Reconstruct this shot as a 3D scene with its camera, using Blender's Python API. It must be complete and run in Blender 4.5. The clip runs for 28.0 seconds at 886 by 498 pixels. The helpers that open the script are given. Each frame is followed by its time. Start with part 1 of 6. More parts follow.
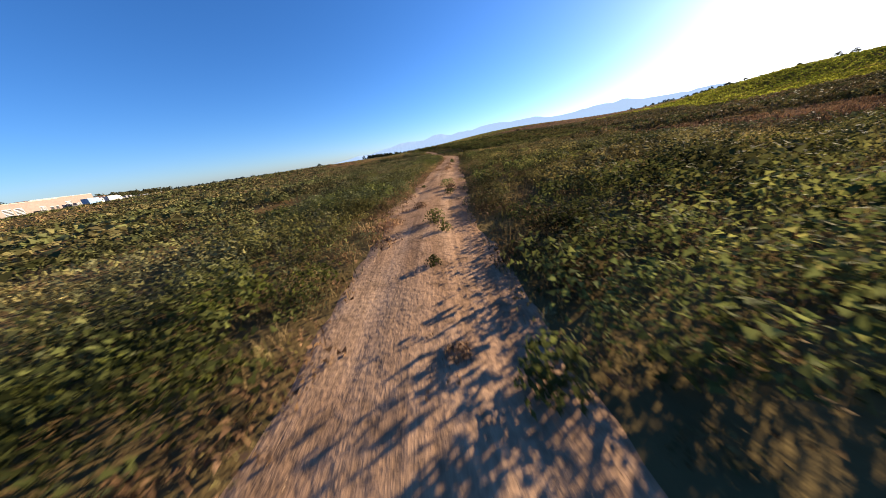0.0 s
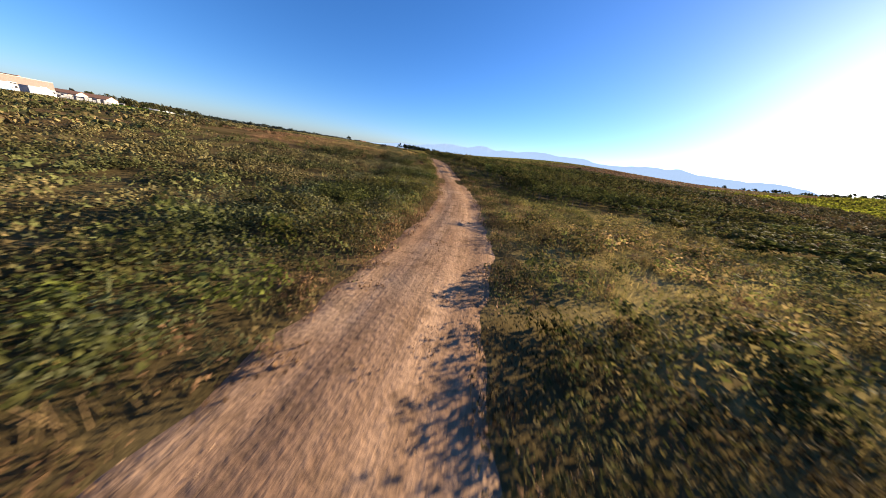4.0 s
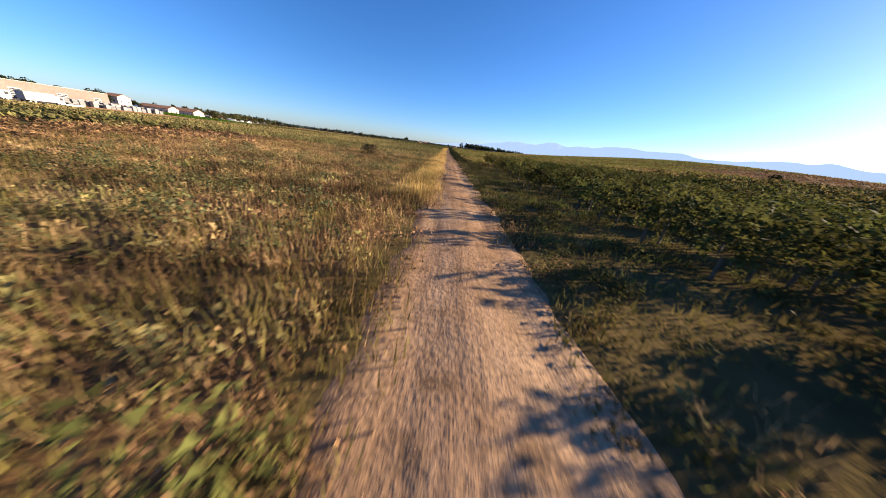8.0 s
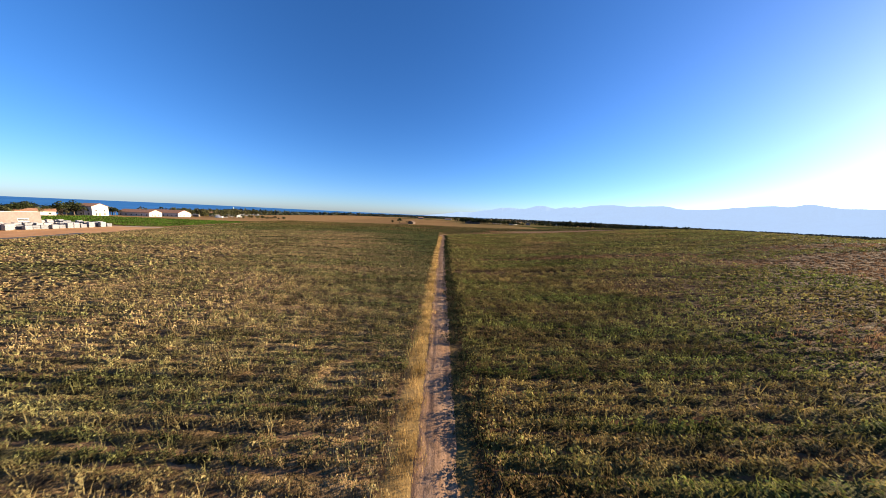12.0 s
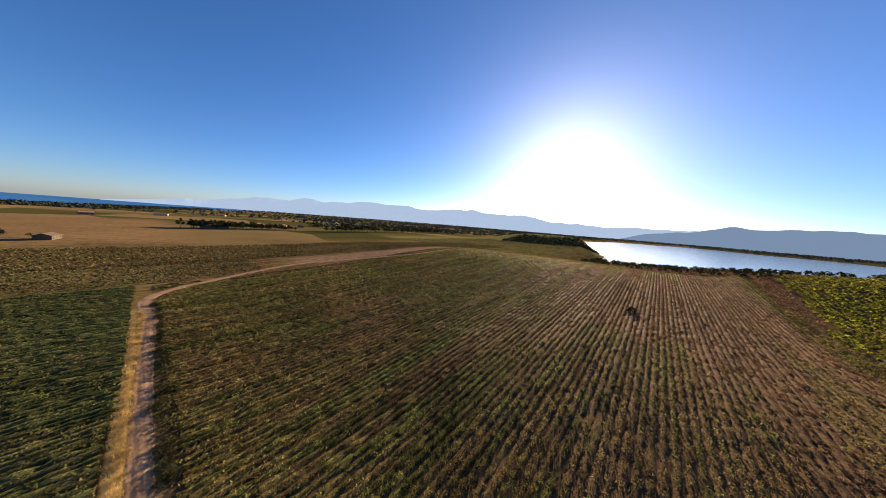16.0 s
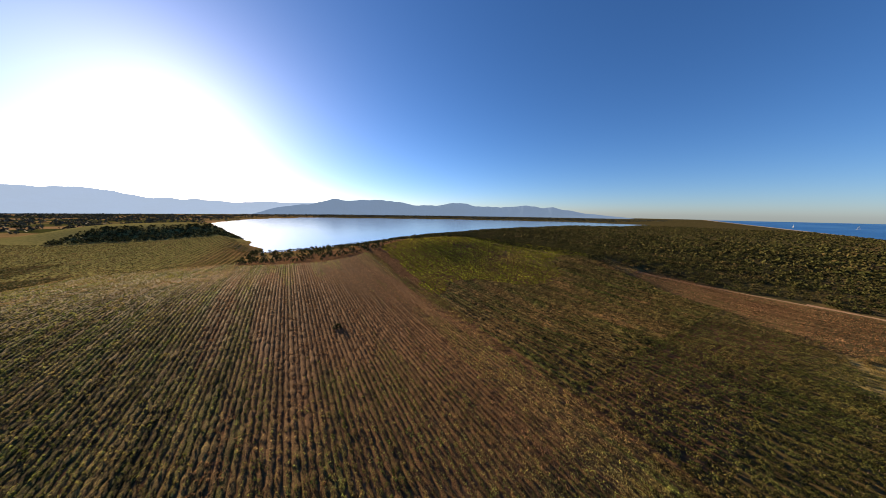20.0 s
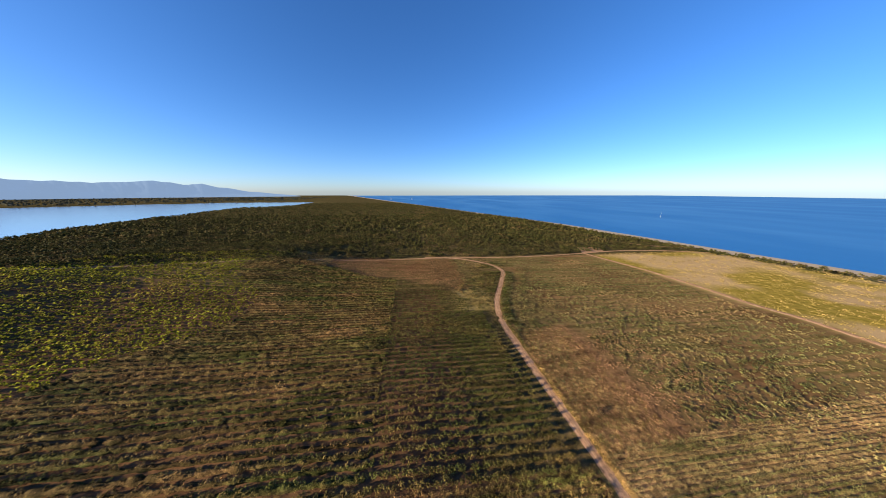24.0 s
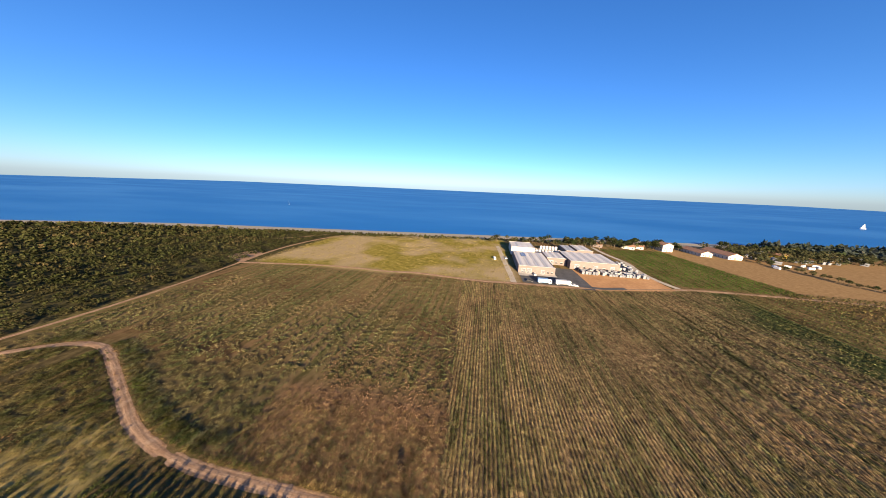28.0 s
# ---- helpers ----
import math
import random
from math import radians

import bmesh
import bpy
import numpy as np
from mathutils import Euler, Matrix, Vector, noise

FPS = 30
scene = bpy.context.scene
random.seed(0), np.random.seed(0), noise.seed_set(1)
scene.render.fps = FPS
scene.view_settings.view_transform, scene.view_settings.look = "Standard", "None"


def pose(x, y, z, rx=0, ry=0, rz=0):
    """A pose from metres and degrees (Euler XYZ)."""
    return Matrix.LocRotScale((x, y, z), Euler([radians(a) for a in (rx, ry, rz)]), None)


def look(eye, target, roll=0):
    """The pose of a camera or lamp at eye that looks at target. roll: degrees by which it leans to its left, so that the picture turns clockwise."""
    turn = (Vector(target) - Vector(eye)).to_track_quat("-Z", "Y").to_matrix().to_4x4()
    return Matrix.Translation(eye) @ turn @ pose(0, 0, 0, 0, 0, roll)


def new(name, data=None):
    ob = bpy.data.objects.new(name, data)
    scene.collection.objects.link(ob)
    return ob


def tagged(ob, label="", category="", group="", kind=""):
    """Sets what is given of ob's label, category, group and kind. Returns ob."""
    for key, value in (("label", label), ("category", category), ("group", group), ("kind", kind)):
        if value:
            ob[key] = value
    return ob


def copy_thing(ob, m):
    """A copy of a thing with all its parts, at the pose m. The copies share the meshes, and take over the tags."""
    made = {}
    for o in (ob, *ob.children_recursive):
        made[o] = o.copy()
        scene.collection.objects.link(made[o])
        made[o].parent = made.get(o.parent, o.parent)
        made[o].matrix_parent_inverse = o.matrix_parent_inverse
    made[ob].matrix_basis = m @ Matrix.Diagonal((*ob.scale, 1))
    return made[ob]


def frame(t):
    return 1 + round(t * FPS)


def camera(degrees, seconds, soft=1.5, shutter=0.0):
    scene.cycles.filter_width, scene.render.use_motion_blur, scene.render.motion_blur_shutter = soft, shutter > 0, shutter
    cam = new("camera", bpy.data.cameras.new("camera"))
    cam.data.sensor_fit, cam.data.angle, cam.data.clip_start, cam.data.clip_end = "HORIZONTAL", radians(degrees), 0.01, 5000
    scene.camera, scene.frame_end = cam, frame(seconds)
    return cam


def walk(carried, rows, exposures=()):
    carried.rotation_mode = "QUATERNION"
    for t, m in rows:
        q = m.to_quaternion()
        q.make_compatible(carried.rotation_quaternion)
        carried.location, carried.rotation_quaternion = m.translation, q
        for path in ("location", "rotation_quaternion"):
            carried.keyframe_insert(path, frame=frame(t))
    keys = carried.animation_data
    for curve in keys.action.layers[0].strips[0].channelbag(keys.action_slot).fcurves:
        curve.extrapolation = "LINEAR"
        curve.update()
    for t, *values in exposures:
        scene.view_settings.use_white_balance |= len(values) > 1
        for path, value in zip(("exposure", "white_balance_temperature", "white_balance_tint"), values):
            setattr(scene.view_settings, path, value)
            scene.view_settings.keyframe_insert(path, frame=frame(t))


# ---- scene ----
EXPOSURES = [(0, 1.82, 6450, 11), (9, 1.85, 6500, 11), (13, 1.83, 6500, 11), (15, 1.72, 6650, 12), (17, 1.38, 7500, 14), (19, 1.38, 7450, 14), (22, 1.82, 6900, 12), (25, 1.9, 6700, 12), (28, 1.85, 6550, 11)]
LENS = 120.72
# seconds, place, bearing east of north, tilt up, lean
ROWS = [
    (0, -26.82, -142.08, 0.25, 18.51, -21.46, -8.42),
    (0.5, -25.58, -137.25, 0.05, 22.33, -20.64, -5.66),
    (1, -23.29, -132.51, 0.12, 23.79, -20.00, -3.90),
    (1.5, -20.96, -127.83, 0.10, 21.85, -19.50, -2.29),
    (2, -18.82, -123.03, 0.24, 22.43, -19.27, 0.01),
    (2.5, -16.50, -118.32, 0.47, 20.51, -19.03, 1.89),
    (3, -14.02, -113.13, 0.70, 18.95, -19.12, 3.31),
    (3.5, -11.43, -107.99, 0.85, 18.06, -19.47, 6.24),
    (5.5, -4.44, -85.07, 1.54, 11.28, -22.35, 15.42),
    (6, -3.88, -78.37, 1.45, 11.07, -21.97, 14.24),
    (6.5, -3.00, -71.75, 1.96, 9.69, -21.98, 11.08),
    (7, -2.04, -65.14, 2.31, 7.80, -22.22, 9.47),
    (7.5, -1.38, -59.24, 2.49, 4.19, -22.18, 8.58),
    (8, -0.71, -53.27, 2.14, 2.14, -22.35, 7.62),
    (8.5, -0.23, -48.02, 2.77, 0.15, -20.06, 7.93),
    (9, -0.02, -43.71, 3.13, -0.89, -14.63, 7.29),
    (9.5, 0.14, -39.91, 3.92, -1.18, -9.73, 5.78),
    (10, -0.20, -35.93, 4.83, -1.39, -7.45, 4.59),
    (10.5, -0.24, -31.60, 6.12, -1.04, -7.27, 2.70),
    (11, -0.10, -26.94, 8.19, -0.52, -7.22, 1.43),
    (11.5, -0.15, -22.24, 10.19, 0.26, -7.09, 2.20),
    (12, -0.27, -17.54, 12.04, 0.59, -7.71, 2.75),
    (12.5, -0.35, -12.92, 13.90, 0.55, -8.49, 2.69),
    (14.5, 0.31, 13.71, 22.54, 14.41, -7.85, 4.21),
    (15, 0.57, 17.85, 24.21, 25.55, -7.27, 4.78),
    (15.5, 1.04, 21.47, 26.27, 38.59, -6.61, 5.09),
    (16, 1.32, 24.86, 28.35, 49.80, -5.95, 4.53),
    (16.5, 1.92, 28.05, 30.05, 59.04, -5.46, 3.27),
    (17, 3.00, 31.00, 31.98, 67.92, -5.29, 1.96),
    (17.5, 4.41, 33.88, 33.99, 76.54, -5.56, 0.71),
    (18, 6.17, 36.06, 35.92, 86.81, -6.25, 0.42),
    (18.5, 8.42, 37.73, 37.77, 97.66, -6.89, 1.60),
    (19, 10.76, 39.10, 39.64, 106.55, -7.36, 2.36),
    (19.5, 13.54, 39.96, 41.34, 114.07, -7.73, 1.95),
    (20, 16.27, 40.24, 43.03, 121.43, -8.20, 0.72),
    (20.5, 19.03, 39.85, 44.54, 128.68, -8.78, -0.63),
    (21, 21.87, 39.22, 45.86, 136.59, -9.45, -1.04),
    (21.5, 24.78, 38.17, 47.17, 145.98, -10.35, -0.39),
    (22, 27.53, 36.25, 48.60, 155.00, -11.06, -0.76),
    (22.5, 29.88, 34.35, 50.32, 162.48, -11.75, -0.19),
    (24.5, 38.11, 16.58, 53.49, 197.23, -13.23, 0.40),
    (25, 39.04, 12.85, 54.33, 207.64, -13.26, 1.28),
    (25.5, 39.28, 8.45, 55.37, 217.66, -13.43, 1.83),
    (26, 38.86, 3.99, 56.27, 227.26, -13.49, 1.71),
    (26.5, 37.19, -0.20, 56.94, 236.21, -13.55, 1.17),
    (27, 35.33, -3.98, 57.65, 245.07, -13.68, 0.98),
    (27.5, 33.27, -7.77, 58.30, 253.86, -13.89, 1.76),
    (28, 30.95, -11.59, 59.00, 261.02, -13.95, 2.49),
]


def aim(x, y, z, bearing, tilt, lean):
    b, p = radians(bearing), radians(tilt)
    way = Vector((math.sin(b) * math.cos(p), math.cos(b) * math.cos(p), math.sin(p)))
    return look(Vector((x, y, z)), Vector((x, y, z)) + way, lean)


cam = camera(LENS, 28.0, soft=0.5, shutter=0.13)
walk(cam, [(r[0], aim(*r[1:])) for r in ROWS], EXPOSURES)

# ---- light ----
SUN_BEARING, SUN_HEIGHT = 75.0, 14.0
world = bpy.data.worlds.new("sky")
scene.world = world
world.use_nodes = True
sky = world.node_tree.nodes.new("ShaderNodeTexSky")
sky.sky_type, sky.sun_disc = "NISHITA", False
sky.sun_elevation, sky.sun_rotation = radians(SUN_HEIGHT), radians(SUN_BEARING)
sky.altitude, sky.air_density, sky.dust_density, sky.ozone_density = 40, 0.8, 0.38, 5.0
back = world.node_tree.nodes["Background"]
back.inputs["Strength"].default_value = 0.06
air = world.node_tree.nodes.new("ShaderNodeMix")
air.data_type, air.blend_type = "RGBA", "MULTIPLY"
air.inputs["Factor"].default_value = 1.0
air.inputs["B"].default_value = (1.04, 1.0, 1.08, 1)
world.node_tree.links.new(sky.outputs["Color"], air.inputs["A"])
deep = world.node_tree.nodes.new("ShaderNodeHueSaturation")
deep.inputs["Saturation"].default_value = 1.1
world.node_tree.links.new(air.outputs["Result"], deep.inputs["Color"])
world.node_tree.links.new(deep.outputs["Color"], back.inputs["Color"])
lamp = bpy.data.lights.new("sun", "SUN")
lamp.energy, lamp.angle, lamp.color = 5.0, radians(0.6), (1.0, 0.80, 0.54)
sun = new("sun", lamp)
sb, se = radians(SUN_BEARING), radians(SUN_HEIGHT)
sun_way = Vector((math.sin(sb) * math.cos(se), math.cos(sb) * math.cos(se), math.sin(se)))
sun.matrix_world = look(sun_way * 100, (0, 0, 0))

rng = np.random.default_rng(7)


# ---- materials ----
class Nodes:
    """A small hand for node materials."""

    def __init__(self, name, rough=0.9, spec=0.2):
        self.mat = bpy.data.materials.new(name)
        self.mat.use_nodes = True
        self.tree = self.mat.node_tree
        self.bsdf = self.tree.nodes["Principled BSDF"]
        self.bsdf.inputs["Roughness"].default_value = rough
        self.bsdf.inputs["Specular IOR Level"].default_value = spec
        self.pos = self.add("ShaderNodeNewGeometry").outputs["Position"]

    def add(self, kind, **values):
        n = self.tree.nodes.new(kind)
        for k, v in values.items():
            n.inputs[k].default_value = v
        return n

    def link(self, a, b):
        self.tree.links.new(a, b)

    def noise(self, scale, detail=4.0, rough=0.55, stretch=None):
        n = self.add("ShaderNodeTexNoise", Scale=scale, Detail=detail, Roughness=rough)
        if stretch:
            m = self.add("ShaderNodeMapping")
            m.inputs["Scale"].default_value = stretch
            self.link(self.pos, m.inputs["Vector"])
            self.link(m.outputs["Vector"], n.inputs["Vector"])
        else:
            self.link(self.pos, n.inputs["Vector"])
        return n.outputs["Fac"]

    def ramp(self, fac, stops):
        r = self.tree.nodes.new("ShaderNodeValToRGB")
        e = r.color_ramp.elements
        while len(e) < len(stops):
            e.new(0.5)
        for i, (p, c) in enumerate(stops):
            e[i].position = p
            e[i].color = (*c, 1) if not isinstance(c, float) else (c, c, c, 1)
        self.link(fac, r.inputs["Fac"])
        return r.outputs["Color"]

    def mix(self, fac, a, b, blend="MIX"):
        m = self.tree.nodes.new("ShaderNodeMix")
        m.data_type, m.blend_type = "RGBA", blend
        for sock, v in ((m.inputs["Factor"], fac), (m.inputs["A"], a), (m.inputs["B"], b)):
            if isinstance(v, (int, float)):
                sock.default_value = v
            elif isinstance(v, tuple):
                sock.default_value = (*v, 1)
            else:
                self.link(v, sock)
        return m.outputs["Result"]

    def math(self, op, a, b=0.0):
        m = self.tree.nodes.new("ShaderNodeMath")
        m.operation = op
        for sock, v in zip(m.inputs, (a, b)):
            if isinstance(v, (int, float)):
                sock.default_value = v
            else:
                self.link(v, sock)
        return m.outputs[0]

    def island(self):
        return self.add("ShaderNodeNewGeometry").outputs["Random Per Island"]

    def bump(self, fac, strength, distance):
        b = self.add("ShaderNodeBump", Strength=strength, Distance=distance)
        self.link(fac, b.inputs["Height"])
        self.link(b.outputs["Normal"], self.bsdf.inputs["Normal"])

    def done(self, colour):
        if isinstance(colour, tuple):
            self.bsdf.inputs["Base Color"].default_value = (*colour, 1)
        else:
            self.link(colour, self.bsdf.inputs["Base Color"])
        return self.mat


def two_tone(name, a, b, scale, rough=0.9, bump=0.3, dist=0.02, spec=0.2, stretch=None):
    n = Nodes(name, rough, spec)
    f = n.noise(scale, 5, 0.6, stretch)
    g = n.noise(scale * 7, 3)
    c = n.mix(n.ramp(f, [(0.3, 0.0), (0.7, 1.0)]), a, b)
    c = n.mix(0.35, c, n.ramp(g, [(0.3, 0.35), (0.7, 1.0)]), "MULTIPLY")
    n.bump(g, bump, dist)
    return n.done(c)


def leaf_material(name, dark, light, dry, dry_share, glow=0.35, rows=0.0, grain=0.0, turns=()):
    """Leaves: each differs a little, patches of the field go dry."""
    dark, light, dry = (tuple(0.73 * v for v in t) for t in (dark, light, dry))
    n = Nodes(name, 0.85, 0.04)
    r = n.island()
    c = n.mix(n.ramp(r, [(0.0, 0.15), (1.0, 0.9)]), dark, light)
    streak = n.ramp(n.noise(1.0, 4, 0.6, (0.026, 0.21, 0.1)), [(0.46, 0.0), (0.58, 1.0)])
    c = n.mix(n.math("MULTIPLY", streak, 0.85 * dry_share), c, dry)
    c = n.mix(0.85, c, n.ramp(n.noise(1.0, 4, 0.65, (0.05, 0.33, 0.15)), [(0.4, 0.42), (0.58, 1.15)]), "MULTIPLY")
    patch = n.ramp(n.noise(0.035, 4, 0.6), [(0.62 - dry_share * 0.35, 0.0), (0.72 - dry_share * 0.25, 1.0)])
    each = n.ramp(n.math("FRACT", n.math("MULTIPLY", r, 37.0)), [(0.35, 0.0), (0.6, 1.0)])
    c = n.mix(n.math("MULTIPLY", n.math("ADD", n.math("MULTIPLY", patch, 0.8), 0.12 * dry_share), each), c, dry)
    c = n.mix(0.75, c, n.ramp(n.noise(0.55, 3, 0.6), [(0.34, 0.5), (0.6, 1.2)]), "MULTIPLY")
    if rows:
        line = n.ramp(n.noise(1.0, 2, 0.5, (0.02, 0.62, 0.0)), [(0.46, 0.0), (0.56, 1.0)])
        c = n.mix(n.math("MULTIPLY", line, rows), c, n.mix(r, tuple(0.75 * v for v in dry), dry))
    cell = n.tree.nodes.new("ShaderNodeTexVoronoi")
    cell.inputs["Scale"].default_value = 1.25
    n.link(n.pos, cell.inputs["Vector"])
    one = n.add("ShaderNodeSeparateColor")
    n.link(cell.outputs["Color"], one.inputs[0])
    c = n.mix(1.0, c, n.ramp(one.outputs[0], [(0.1, 0.66), (0.9, 1.3)]), "MULTIPLY")
    for mask, dark_too, light_too in turns:
        c = n.mix(mask(n), c, n.mix(r, dark_too, light_too))
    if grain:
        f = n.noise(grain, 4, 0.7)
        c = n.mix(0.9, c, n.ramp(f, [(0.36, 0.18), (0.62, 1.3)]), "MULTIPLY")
        n.bump(f, 1.0, 0.12)
    out = n.tree.nodes["Material Output"]
    tr = n.add("ShaderNodeBsdfTranslucent")
    n.link(c, tr.inputs["Color"])
    ms = n.add("ShaderNodeMixShader", Fac=glow)
    n.link(n.bsdf.outputs[0], ms.inputs[1])
    n.link(tr.outputs[0], ms.inputs[2])
    n.link(ms.outputs[0], out.inputs["Surface"])
    return n.done(c)


def slanted(ax, ay, lo, hi):
    """A mask over the land, 0 to 1 where ax x + ay y passes from lo to hi, with an uneven line."""
    def mask(n):
        p = n.add("ShaderNodeSeparateXYZ")
        n.link(n.pos, p.inputs[0])
        v = n.math("ADD", n.math("MULTIPLY", p.outputs[0], ax), n.math("MULTIPLY", p.outputs[1], ay))
        v = n.math("ADD", v, n.math("MULTIPLY", n.math("SUBTRACT", n.noise(0.06, 4, 0.7), 0.5), 60.0))
        m = n.add("ShaderNodeMapRange")
        n.link(v, m.inputs["Value"])
        m.inputs["From Min"].default_value, m.inputs["From Max"].default_value = lo, hi
        return m.outputs[0]
    return mask


def dry_heart(n):
    """A mask over the middle of the eastern field, where the rows have dried out, streaked along the rows."""
    p = n.add("ShaderNodeSeparateXYZ")
    n.link(n.pos, p.inputs[0])
    a = n.math("POWER", n.math("ABSOLUTE", n.math("DIVIDE", n.math("SUBTRACT", p.outputs[0], 145.0), 120.0)), 2.0)
    b = n.math("POWER", n.math("ABSOLUTE", n.math("DIVIDE", n.math("SUBTRACT", p.outputs[1], 18.0), 40.0)), 2.0)
    v = n.math("ADD", n.math("ADD", a, b), n.math("MULTIPLY", n.math("SUBTRACT", n.noise(1.0, 4, 0.65, (0.015, 0.16, 0.0)), 0.5), 4.5))
    m = n.add("ShaderNodeMapRange")
    n.link(v, m.inputs["Value"])
    m.inputs["From Min"].default_value, m.inputs["From Max"].default_value = 1.5, 0.4
    return m.outputs[0]


# ---- the land ----
SEA = -14.0
LAGOON = [(364, 55), (389, -6), (409, -38), (448, -86), (522, -201), (560, -343), (628, -595), (742, -1080), (640, -1190), (595, -1330), (660, -1760), (985, -1850),
          (1350, -1620), (1950, -1120), (2400, -460), (2600, -140), (2137, 237), (1476, 335), (975, 210), (781, 152), (553, 93)]


def step(a, b, v):
    u = np.clip((v - a) / (b - a), 0, 1)
    return u * u * (3 - 2 * u)


def coast_x(y):
    return -373 - 0.178 * y - 0.14 * np.minimum(0, y + 480) + 0.62 * np.maximum(0, y - 700)


def lagoon_distance(x, y):
    """Metres to the lagoon's shore, negative on the water."""
    best = np.full(np.shape(x), 1e9)
    inside = np.zeros(np.shape(x), bool)
    n = len(LAGOON)
    for i in range(n):
        (ax, ay), (bx, by) = LAGOON[i], LAGOON[(i + 1) % n]
        ex, ey = bx - ax, by - ay
        u = np.clip(((x - ax) * ex + (y - ay) * ey) / (ex * ex + ey * ey), 0, 1)
        best = np.minimum(best, np.hypot(x - ax - u * ex, y - ay - u * ey))
        inside ^= ((ay > y) != (by > y)) & (x < (y - ay) * ex / (ey if ey else 1e-9) + ax)
    return np.where(inside, -best, best)


def headland(x, y):
    """Distance from the middle of the bluff over the lagoon, 1 at its edge."""
    return np.hypot((x - 724) / 160, (y - 260) / 112)


HILLS = [(18.6, 246.0, -101.1, 68.0, 110.8), (10.4, 153.4, 106.1, 80.5, 115.5), (10.3, 147.3, -181.3, 61.7, 75.6), (1.6, 58.0, 0.0, 32.0, 75.0)]


def land(x, y):
    """Height of the ground."""
    x, y = np.asarray(x, float), np.asarray(y, float)
    z = -2.0 * step(-20, -150, x) - 6 * step(-300, -400, x)
    z = z - 1.5 * step(-55, -80, y) - 1.0 * step(-120, -190, y) - 1.5 * step(170, 320, y)
    for high, cx, cy, sx, sy in HILLS:
        z = z + high * np.exp(-((x - cx) / sx) ** 2 - ((y - cy) / sy) ** 2) * step(0, 40, x)
    z = z + 21 * np.exp(-headland(x, y) ** 4)
    far = np.hypot(x, y)
    z = z + (-9.5 - z) * step(600, 1400, far)
    z = z + 0.3 * np.sin(x * 0.021 + 1.3) * np.sin(y * 0.017) * step(8, 80, np.abs(x))
    d = lagoon_distance(x, y) + 6 * np.sin(x * 0.05) * np.sin(y * 0.043 + 1)
    z = np.where(d < 0, SEA - 2, SEA + 0.1 + (z - SEA - 0.1) * step(0, 45, d))
    c = x - coast_x(y)
    return np.where(c < 90, np.minimum(z, np.maximum(SEA - 4, SEA + 0.075 * c)), z)


def sheet(name, xs, ys, height, mat):
    """A grid of faces over the lines xs and ys."""
    gx, gy = np.meshgrid(xs, ys, indexing="ij")
    v = np.stack([gx, gy, height(gx, gy)], -1).reshape(-1, 3)
    n, m = len(xs), len(ys)
    i = (np.arange(n - 1)[:, None] * m + np.arange(m - 1)).ravel()
    return fill(name, v, np.stack([i, i + m, i + m + 1, i + 1], 1), mat, True)


def fill(name, verts, quads, mat, smooth=False, parent=None):
    me = bpy.data.meshes.new(name)
    me.vertices.add(len(verts))
    me.vertices.foreach_set("co", np.asarray(verts, np.float32).ravel())
    k = quads.shape[1]
    me.loops.add(quads.size)
    me.loops.foreach_set("vertex_index", quads.astype(np.int32).ravel())
    me.polygons.add(len(quads))
    me.polygons.foreach_set("loop_start", np.arange(0, quads.size, k, dtype=np.int32))
    me.update(calc_edges=True)
    if smooth:
        me.polygons.foreach_set("use_smooth", np.ones(len(quads), bool))
    me.materials.append(mat)
    ob = new(name, me)
    ob.parent = parent
    return ob


def lines(fine_a, fine_b, pitch, reach):
    """Grid lines: even in the middle, ever wider outside."""
    mid = list(np.arange(fine_a, fine_b + 0.01, pitch))
    s, lo, hi = pitch, [fine_a], [mid[-1]]
    while lo[-1] > -reach or hi[-1] < reach:
        s *= 1.12
        lo.append(max(lo[-1] - s, -reach)), hi.append(min(hi[-1] + s, reach))
    return np.unique(np.round(lo + mid + hi, 3))


# Colours of the ground by what grows there.
n = Nodes("field_earth", 1.0, 0.0)
big, mid, fine = n.noise(0.02, 4), n.noise(0.35, 4), n.noise(6.0, 3)
sep = n.add("ShaderNodeSeparateXYZ")
n.link(n.pos, sep.inputs[0])
px, py = sep.outputs[0], sep.outputs[1]


def band(v, a, b):
    """0 below a, 1 above b (or the other way round), with a ragged line."""
    m = n.add("ShaderNodeMapRange")
    m.interpolation_type = "SMOOTHSTEP"
    n.link(n.math("ADD", v, n.math("MULTIPLY", n.math("SUBTRACT", mid, 0.5), abs(b - a))), m.inputs["Value"])
    m.inputs["From Min"].default_value, m.inputs["From Max"].default_value = min(a, b), max(a, b)
    m.inputs["To Min"].default_value, m.inputs["To Max"].default_value = (0, 1) if a < b else (1, 0)
    return m.outputs[0]


both = n.ramp(mid, [(0.35, 0.0), (0.65, 1.0)])
earth = n.mix(both, (0.085, 0.045, 0.024), (0.17, 0.092, 0.046))
grass = n.mix(both, (0.085, 0.076, 0.026), (0.175, 0.143, 0.055))
streak = n.ramp(n.noise(1.0, 3, 0.5, (0.014, 0.42, 0.2)), [(0.38, 0.0), (0.6, 1.0)])
grass = n.mix(n.math("MULTIPLY", streak, 0.6), grass, (0.31, 0.185, 0.09))
c = n.mix(n.ramp(big, [(0.30, 0.0), (0.5, 1.0)]), earth, grass)
c = n.mix(n.math("MULTIPLY", n.math("MULTIPLY", band(px, 45, 75), band(py, -14, -4)), n.math("MULTIPLY", band(px, 235, 205), band(py, 48, 34))), c, earth)
